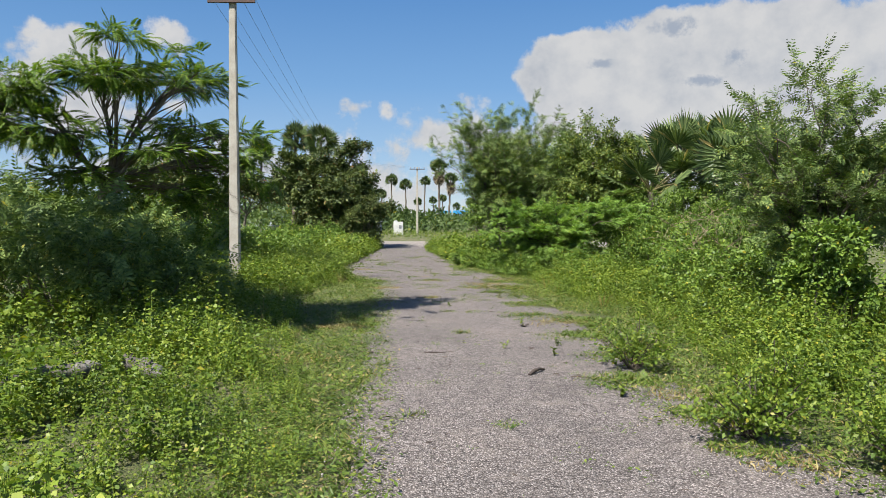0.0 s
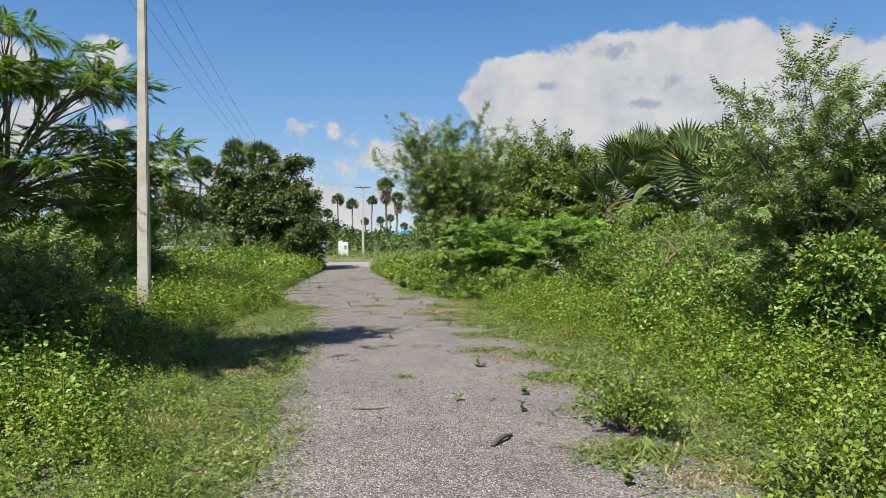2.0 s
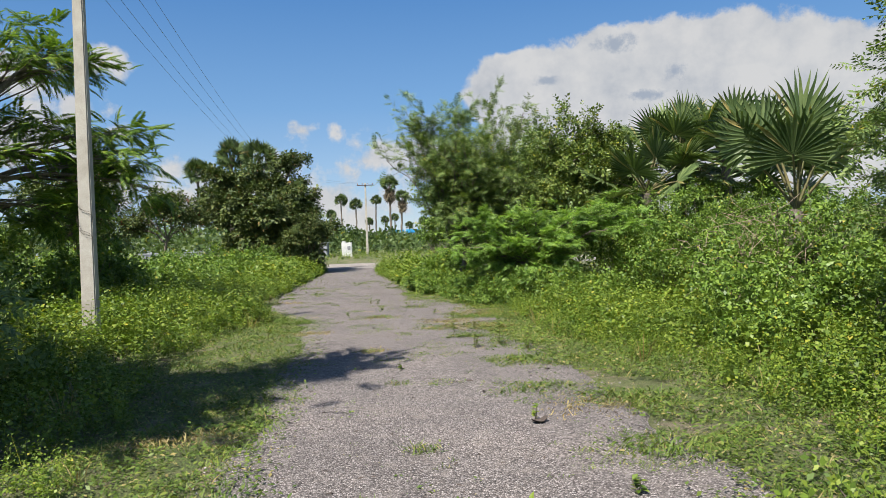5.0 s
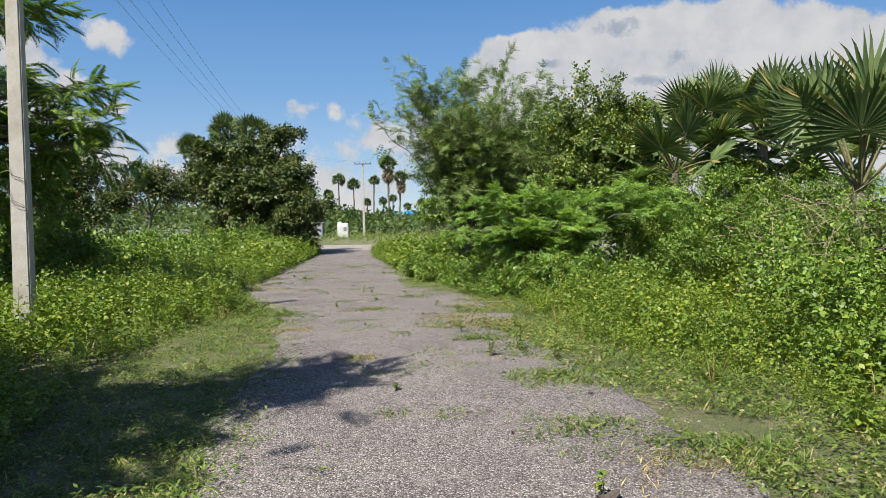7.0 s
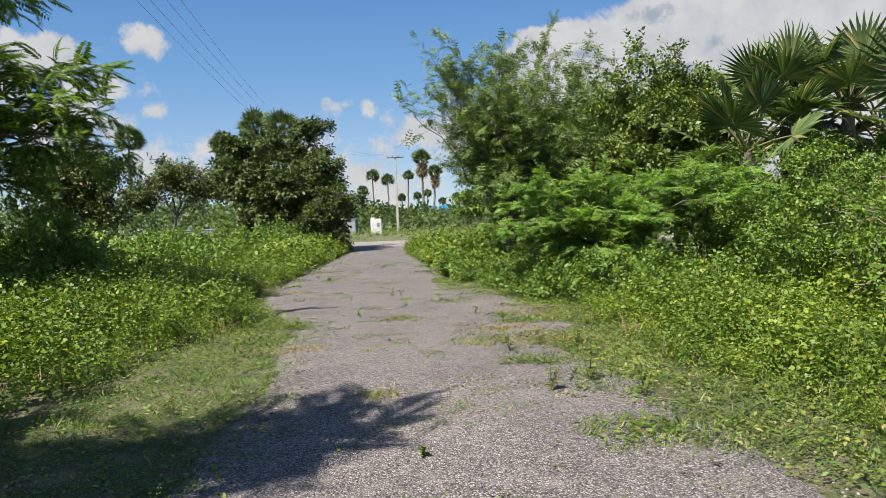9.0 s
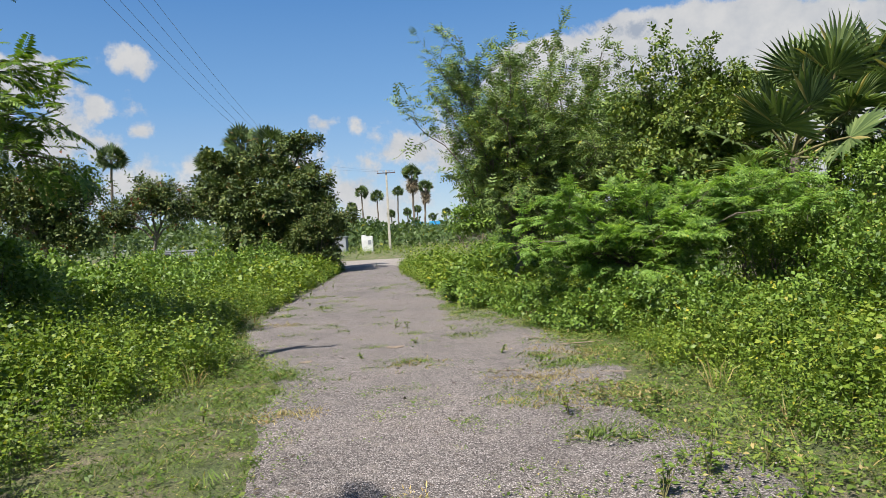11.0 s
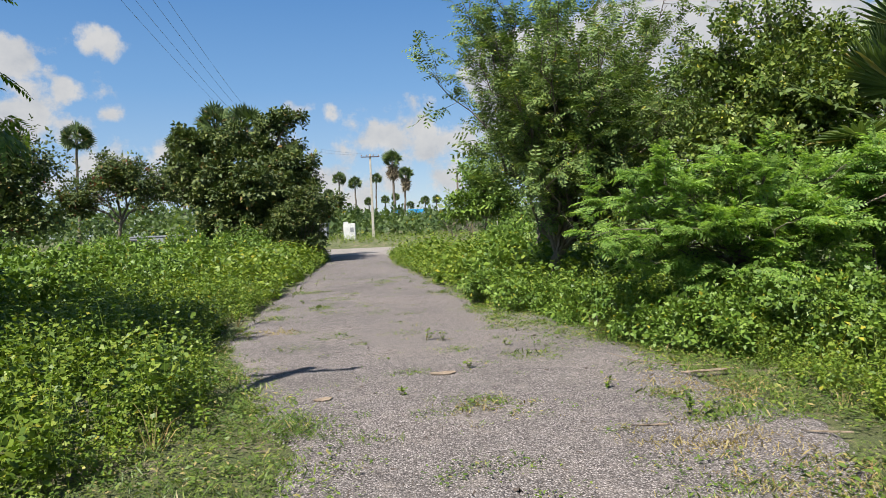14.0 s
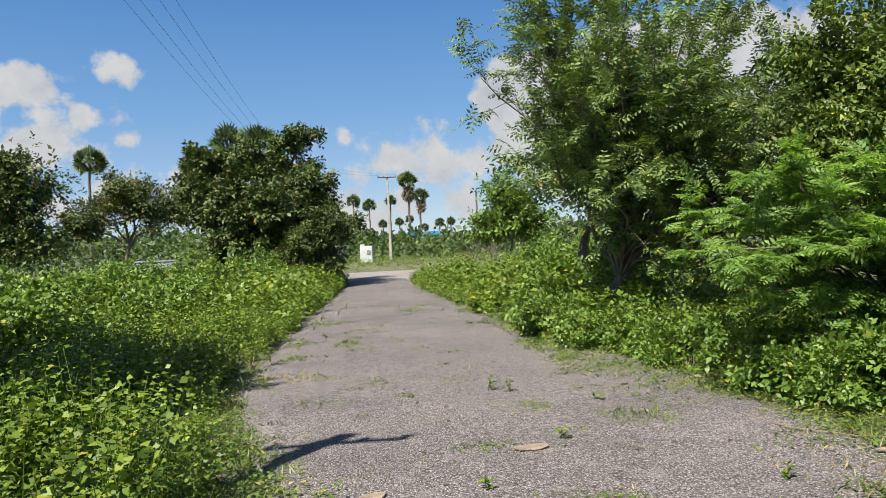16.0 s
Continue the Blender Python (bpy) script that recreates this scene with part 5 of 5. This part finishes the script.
def pebbles(seed=400):
    rng = np.random.default_rng(seed)
    n = 5000
    y = 2.5 + 26 * rng.uniform(0, 1, n) ** 1.3
    a, b = np.interp(y, LEFT_Y, LEFT_X), np.interp(y, RIGHT_Y, RIGHT_X)
    x = a + (b - a) * rng.uniform(-0.03, 1.03, n)
    V = np.array([(-1, -0.8, 0), (1, -0.7, 0), (0.9, 0.8, 0), (-0.8, 0.9, 0), (-0.5, -0.4, 0.9), (0.6, -0.3, 0.8), (0.4, 0.5, 1.0), (-0.5, 0.4, 0.75)], float) * 0.5
    F = np.array([(4, 5, 6, 7), (0, 1, 5, 4), (1, 2, 6, 5), (2, 3, 7, 6), (3, 0, 4, 7)])
    stuff("pebbles", scatter([(V, F)], np.stack([x, y, rise(y) + 0.034], -1), rng.uniform(0.007, 0.018, n) * np.where(rng.uniform(0, 1, n) > 0.985, 1.7, 1.0), rng), STONE, "loose grey stone chips on the road", "gravel")


pebbles()



def litter(seed=450):
    """Dark crumbs of twig and dead leaf strewn on the gravel."""
    rng = np.random.default_rng(seed)
    n = 1500
    y = 3 + 30 * rng.uniform(0, 1, n) ** 1.2
    a, b = np.interp(y, LEFT_Y, LEFT_X), np.interp(y, RIGHT_Y, RIGHT_X)
    x = a + (b - a) * rng.uniform(0, 1, n)
    keep = noise_at(x, y, 0.9, 33.0) > -0.15
    V = np.array([(-0.5, -0.12, 0), (0.5, -0.08, 0), (0.45, 0.1, 0.05), (-0.45, 0.12, 0.1), (-0.3, 0.0, 0.22), (0.3, 0.02, 0.18)], float)
    F = np.array([(0, 1, 5, 4), (2, 3, 4, 5)])
    stuff("litter", scatter([(V, F)], np.stack([x, y, rise(y) + 0.04], -1)[keep], (rng.uniform(0.02, 0.06, n) * np.where(rng.uniform(0, 1, n) > 0.96, 2.0, 1.0))[keep], rng), TWIGWOOD, "dark crumbs of dead leaf and twig on the road", "litter")


litter()


def outer_weeds(seed=460):
    """The open land round about: thinner, coarser weeds."""
    rng = np.random.default_rng(seed)
    n = 1300
    x, y = rng.uniform(-24, 24, n), rng.uniform(-16, 56, n)
    left, right = np.interp(y, *WEED_LEFT) - np.where(y > 0.5, 5.0, 0.4), np.interp(y, *WEED_RIGHT) + np.where(y > 1.5, 4.0, 0.4)
    keep = ((x < left) | (x > right)) & (noise_at(x, y, 0.25, 14.0) > -0.35)
    stuff("weeds", scatter(WEEDS_FAR, np.stack([x, y, rise(y) - 0.02], -1)[keep], rng.uniform(0.9, 1.9, n)[keep], rng), WEED, "scattered coarse weeds over the open land", "weeds")


outer_weeds()

# ---- the far side of the crossroad ----


def far_scrub(seed=500):
    """Scrub and low woods that close the view, one uncounted mass of leaves."""
    rng = np.random.default_rng(seed)
    p = Pile()
    n = 9500
    y = rng.uniform(76, 132, n)
    x = rng.uniform(-62, 58, n)
    h = (1.6 + 1.0 * noise_at(x, y, 0.12, 3.0) + 0.7 * noise_at(x, y, 0.4, 6.0)) * np.interp(y, [76, 95, 132], [0.75, 1.0, 1.2]) * np.interp(x, [-30, -6, -2, 10, 16], [2.3, 1.7, 1.15, 0.95, 1.5])
    z = rise(y) + np.maximum(h, 0.35) * rng.uniform(0, 1, n) ** 0.6
    f = rng.normal(0, 1, (n, 3)) + np.array([0, -0.5, 0.5])
    R = bases(f, np.array([0, 0, 1.0]) + rng.normal(0, 0.5, (n, 3)))
    kinds = rng.integers(0, len(BROAD), n)
    for k, T in enumerate(BROAD):
        m = kinds == k
        p.add(*stamp(T, np.stack([x, y, z], -1)[m], R[m], rng.uniform(0.6, 1.3, m.sum())))
    stuff("far_scrub", p, FARLEAF, "low green scrub and thickets in the distance", "scrub")
    n = 1600
    x = rng.uniform(-22, 18, n)
    y = rng.uniform(62.2, 78, n) - 0.03 * x
    stuff("weeds", scatter(WEEDS_FAR, np.stack([x, y, rise(y) - 0.02], -1), rng.uniform(0.5, 1.0, n), rng), WEED, "low green weeds beyond the cross road", "weeds")


far_scrub()


def slab_house(name, base, w, d, h, roof, label, wall_mat, roof_mat, doorway_shade=True, overhang=0.15):
    ob = thing(name, base, label, "building")
    t = 0.2
    part_bm("front_wall", box_bm(0, -d / 2, h / 2, w, t, h, 0.02), wall_mat, ob)
    part_bm("back_wall", box_bm(0, d / 2, h / 2, w, t, h, 0.02), wall_mat, ob)
    for sx in (-1, 1):
        part_bm("side_wall", box_bm(sx * (w / 2 - t / 2), 0, h / 2, t, d - t - 0.01, h, 0.02), wall_mat, ob)
    part_bm("roof", box_bm(0, 0, h + roof / 2, w + 2 * overhang, d + 2 * overhang, roof, 0.03), roof_mat, ob)
    if doorway_shade:
        # no opening is cut: a near-black panel paints the shade inside the doorway
        part_bm("doorway_shade", box_bm(-w * 0.18, -d / 2 - t / 2 - 0.02, min(1.0, h * 0.45), 0.9, 0.05, min(1.9, h * 0.85), 0.01), DOORSHADE, ob, "dark panel painted as the unlit inside of an open doorway")
    return ob


# whitewashed block with a chipped top; a grey plate stands for its dark niche
wb = thing("masonry_block", (-3.45, 72.0, float(rise(72)) - 0.1), "small whitewashed masonry block among weeds", "masonry block")
part_bm("body", box_bm(0, 0, 0.68, 0.94, 0.7, 1.36, 0.03), WHITEWASH, wb)
part_bm("cap", box_bm(-0.28, 0, 1.42, 0.36, 0.66, 0.14, 0.03), WHITEWASH, wb)
part_bm("plate", box_bm(0.2, -0.37, 0.85, 0.26, 0.04, 0.34, 0.01), GREYWALL, wb, "grey patch on the white face")
slab_house("outhouse", (-6.5, 74.0, float(rise(74)) - 0.1), 2.3, 2.0, 1.35, 0.1, "low grey plastered outhouse behind the corner tree", GREYWALL, GREYWALL)
slab_house("shed", (6.4, 175.0, 0.62), 2.8, 5.0, 3.6, 0.8, "distant shed with a bright blue sheet roof", WHITEWASH, BLUEROOF, False, 0.5)
slab_house("shed", (2.4, 182.0, 0.62), 2.6, 4.0, 3.8, 0.7, "distant shed with a bright blue sheet roof", WHITEWASH, BLUEROOF, False, 0.4)
slab_house("long_house", (-17.0, 66.0, float(rise(66))), 5.0, 3.0, 0.95, 0.12, "low pale house glimpsed over the scrub", GREYWALL, GREYWALL)


def post(base, h, r, mat, label):
    ob = thing("post", base, label, "post", "thin posts")
    part("shaft", *tube(bent(np.array(base) - (0, 0, 0.2), np.array(base) + (0.05, 0, h), 0, 6, 0.01), np.linspace(r, r * 0.8, 6), 7), mat, ob, smooth=True)


post((6.0, 78.0, 0.6), 5.6, 0.10, BARK, "thin dark wooden post above the scrub")
post((7.6, 66.0, 0.5), 2.4, 0.07, CONCRETE, "thin pale fence post in the weeds")
post((5.6, 64.5, 0.45), 3.4, 0.05, STEM, "bare slender sapling stem in the weeds")


def dead_bush(base, h, seed):
    """A leafless shrub of forking grey-brown twigs."""
    rng = np.random.default_rng(seed)
    ob = thing("dead_bush", base, "leafless brown dead bush by the cross road", "bush")
    p = Pile()

    def fork(a, d, length, r, depth):
        b = a + d * length
        p.add(*tube(bent(a, b, 0, 4, 0.02, rng), np.linspace(r, r * 0.7, 4), 4))
        if depth:
            for _ in range(3):
                fork(b, unit(d + rng.normal(0, 0.45, 3)), length * rng.uniform(0.6, 0.85), r * 0.6, depth - 1)

    for _ in range(6):
        fork(np.array(base, float), unit(np.array([rng.normal(0, 0.5), rng.normal(0, 0.5), 1.0])), h * 0.36, 0.03, 3)
    part("twigwork", *p.arrays(), BARK, ob, kind="stuff")


dead_bush((4.4, 66.0, float(rise(66)) - 0.05), 1.9, 5)
dead_bush((5.8, 68.0, float(rise(68)) - 0.05), 1.6, 6)

# ---- small things by the way ----
STEMMY = [sprig_shape(6, 0.55, 0.95, TREE_RNG, 0.62) for _ in range(4)]


def open_shrub(base, h, w, clumps, label, seed):
    """A knee-high shrub whose bare forking stems show below its leaves."""
    rng = np.random.default_rng(seed)
    ob = thing("shrub", base, label, "shrub", "open shrubs on the gravel edge")
    leaves = Pile()
    for i in range(clumps):
        a = rng.uniform(0, 6.28)
        rr = w * math.sqrt(rng.uniform(0, 1))
        tip = np.array(base) + (math.cos(a) * rr, math.sin(a) * rr, h * rng.uniform(0.35, 1.0) * (1.1 - 0.4 * rr / w))
        pts = bent(np.array(base) + rng.normal(0, 0.03, 3) * (1, 1, 0), tip, 0.03, 6, 0.02, rng)
        part("stem", *tube(pts, np.linspace(0.009, 0.003, 6), 5), TWIGWOOD, ob)
        k = 12
        P = pts[rng.integers(2, 6, k)] + rng.normal(0, 0.045, (k, 3))
        f = rng.normal(0, 0.7, (k, 3)) + unit(tip - np.array(base))[None]
        leaves.add(*stamp(STEMMY[i % 4], P, bases(f, np.array([[0, 0, 1.0]]) + rng.normal(0, 0.4, (k, 3))), rng.uniform(0.055, 0.095, k)))
    part("foliage", *leaves.arrays(), WEED, ob)


open_shrub((2.62, 5.25, 0.02), 0.52, 0.42, 26, "open-stemmed green shrub at the edge of the gravel", 601)
open_shrub((2.46, 7.75, 0.02), 0.62, 0.42, 30, "bushy green shrub rooted in the gravel edge", 602)
open_shrub((3.2, 6.1, 0.0), 0.6, 0.4, 26, "leafy green shrub among verge weeds", 603)
open_shrub((3.3, 4.6, 0.0), 0.5, 0.4, 22, "leafy green shrub among verge weeds", 604)


def sprig(x, y, h, n, seed, label="small green weed sprouting from the gravel"):
    rng = np.random.default_rng(seed)
    z = 0.03
    ob = thing("weed_sprig", (x, y, z), label, "weed", "sprigs on the road")
    leaves = Pile()
    for i in range(n):
        tip = np.array([x, y, z]) + (rng.normal(0, 0.25) * h, rng.normal(0, 0.25) * h, h * rng.uniform(0.6, 1.0))
        part("stem", *tube(bent((x, y, z - 0.01), tip, 0, 4), np.linspace(0.004, 0.002, 4), 4), STEM, ob)
        k = 7
        t = rng.uniform(0.25, 1.05, k)[:, None]
        P = np.array([x, y, z]) + (tip - np.array([x, y, z])) * t
        f = rng.normal(0, 1, (k, 3)) * (1, 1, 0.3) + (0, 0, 0.25)
        leaves.add(*stamp(simple_leaf(0.62), P, bases(f, np.array([[0, 0, 1.0]]) + rng.normal(0, 0.2, (k, 3))), rng.uniform(0.035, 0.065, k)))
    part("foliage", *leaves.arrays(), WEED, ob)


SPRIGS = [(-2.45, 24.1, 0.24, 3), (-0.03, 23.3, 0.16, 3), (0.18, 23.2, 0.14, 2), (0.28, 21.35, 0.13, 2), (1.67, 10.95, 0.16, 2), (1.66, 15.1, 0.3, 5), (2.05, 15.4, 0.34, 6), (2.35, 14.8, 0.3, 6), (2.5, 15.6, 0.3, 4), (1.55, 17.0, 0.26, 3), (1.95, 17.4, 0.2, 3),
          (2.3, 17.0, 0.24, 4), (1.75, 19.2, 0.2, 3), (2.15, 22.7, 0.26, 4), (2.35, 21.0, 0.2, 3), (2.7, 18.4, 0.22, 3), (0.2, 37.5, 0.35, 3), (0.45, 36.5, 0.3, 3), (-2.6, 30.0, 0.25, 2), (-2.4, 33.0, 0.2, 2), (-2.75, 28.0, 0.2, 3), (-1.9, 19.6, 0.22, 3), (-1.6, 17.6, 0.2, 3), (-1.7, 51.0, 0.3, 2), (-2.7, 26.0, 0.2, 2), (-2.5, 27.2, 0.14, 2), (-2.2, 28.6, 0.14, 2), (-2.65, 31.6, 0.2, 2), (-2.3, 34.5, 0.18, 2), (-2.8, 36.0, 0.25, 2), (0.75, 33.6, 0.2, 2), (0.55, 35.0, 0.24, 2), (-0.4, 20.4, 0.08, 2), (0.9, 22.6, 0.1, 2), (1.4, 20.2, 0.12, 2), (0.6, 13.6, 0.08, 2), (1.2, 9.0, 0.1, 2), (1.9, 9.2, 0.14, 3), (1.75, 8.5, 0.1, 2), (2.0, 6.5, 0.15, 3)]
for i, (x, y, h, n) in enumerate(SPRIGS):
    sprig(x, y, h, n, 700 + i)


def twig_piece(name, pts, r, mat, label, category):
    c = np.mean(np.array(pts), 0)
    ob = thing(name, tuple(c), label, category)
    part("stick", *tube(np.array(pts), np.interp(np.linspace(0, 1, len(pts)), [0, 0.3, 1], [r * 0.6, r, r * 0.5]), 7), mat, ob, smooth=True)


def flake(name, x, y, length, width, turn, mat, label, category, curl=0.03, seed=1):
    """A curled flat scrap: a dry leaf, a husk, a strip of frond."""
    rng = np.random.default_rng(seed)
    ob = thing(name, (x, y, 0.045), label, category)
    V, F = [], []
    nu, nv = 9, 5
    for i in range(nu):
        u = i / (nu - 1) - 0.5
        half = width * 0.5 * math.sqrt(max(0.04, 1 - (2 * u) ** 2)) * rng.uniform(0.75, 1.15)
        for j in range(nv):
            v = (j / (nv - 1) - 0.5) * 2 * half
            px, py = u * length * math.cos(turn) - v * math.sin(turn), u * length * math.sin(turn) + v * math.cos(turn)
            V.append((px, py, 0.004 + curl * (4 * u * u + (v / max(width, 1e-6)) ** 2) + rng.uniform(0, 0.006)))
    for i in range(nu - 1):
        for j in range(nv - 1):
            F.append((i * nv + j, (i + 1) * nv + j, (i + 1) * nv + j + 1, i * nv + j + 1))
    V, F = np.array(V), np.array(F)
    W = V - (0, 0, 0.006)
    V2 = np.concatenate([V, W])
    F2 = np.concatenate([F, F[:, ::-1] + len(V)])
    part("scrap", V2, F2, mat, ob, smooth=True, sub=True)


twig_piece("twig", [(1.30, 7.40, 0.05), (1.36, 7.50, 0.075), (1.43, 7.58, 0.08), (1.50, 7.72, 0.05)], 0.022, TWIGWOOD, "curved dark twig lying on the gravel", "twig")
twig_piece("twig", [(1.72, 7.35, 0.045), (1.80, 7.33, 0.05), (1.90, 7.27, 0.045)], 0.016, TWIGWOOD, "short dark twig on the gravel edge", "twig")
flake("dead_leaf", 1.68, 10.9, 0.16, 0.09, 0.5, TWIGWOOD, "dark curled dead leaf on the gravel", "leaf", 0.035, 3)
flake("dead_leaf", 0.02, 21.15, 0.26, 0.16, 0.1, STRAW, "pale tan dried leaf flat on the road", "leaf", 0.012, 4)
flake("dead_leaf", -1.1, 20.35, 0.17, 0.12, 0.4, STRAW, "pale tan dried leaf flat on the road", "leaf", 0.008, 5)
flake("palm_strip", 2.5, 20.6, 0.55, 0.07, 0.1, STRAW, "dry pale palm-frond strip lying on the grass", "palm frond", 0.004, 6)
flake("palm_strip", 1.35, 19.0, 0.3, 0.022, -0.1, STRAW, "thin dry palm strip on the gravel", "palm frond", 0.003, 7)
flake("palm_strip", 2.4, 18.6, 0.32, 0.025, -0.35, STRAW, "thin dry palm strip on the grass", "palm frond", 0.003, 8)
flake("dead_leaf", 0.45, 8.4, 0.05, 0.03, 0.2, STRAW, "tiny pale scrap on the gravel", "leaf", 0.01, 9)
twig_piece("twig", [(0.20, 8.75, 0.045), (0.30, 8.70, 0.055), (0.42, 8.72, 0.05), (0.56, 8.80, 0.045)], 0.008, TWIGWOOD, "thin broken twigs on the gravel", "twig")
twig_piece("dry_stem", [(1.9, 21.8, 0.04), (2.0, 21.2, 0.06), (2.35, 20.9, 0.05), (2.9, 20.75, 0.045)], 0.0045, STRAW, "bent dry grass stem on the road edge", "stem")


def fallen_trunk(a, b, r, seed, label):
    """A weathered palm log with split, shaggy ends."""
    rng = np.random.default_rng(seed)
    c = (np.array(a) + np.array(b)) / 2
    ob = thing("fallen_log", tuple(c), label, "log", "weathered logs in the weeds")
    V, F = tube(bent(a, b, 0.02, 14, 0.02, rng), r * (1 + 0.16 * rng.normal(0, 1, 14)) * np.interp(np.linspace(0, 1, 14), [0, 0.12, 0.85, 1], [0.12, 0.9, 1.0, 0.15]), 11)
    part("log", V + rng.normal(0, 0.006, V.shape), F, DEADWOOD, ob, smooth=True)
    for i in range(5):
        d = unit(np.array(b) - np.array(a)) * rng.uniform(-0.3, 0.2) + rng.normal(0, 0.05, 3)
        s = np.array(a) + rng.normal(0, r * 0.5, 3)
        part("splinter", *tube(np.array([s, s + d * 0.6, s + d]), [0.022, 0.016, 0.005], 4), DEADWOOD, ob)


fallen_trunk((-3.55, 6.2, 0.16), (-2.75, 6.85, 0.26), 0.08, 1, "weathered grey palm log lying in the weeds")
fallen_trunk((-2.8, 7.4, 0.2), (-2.3, 7.05, 0.13), 0.065, 2, "short grey dead palm stump end among weeds")
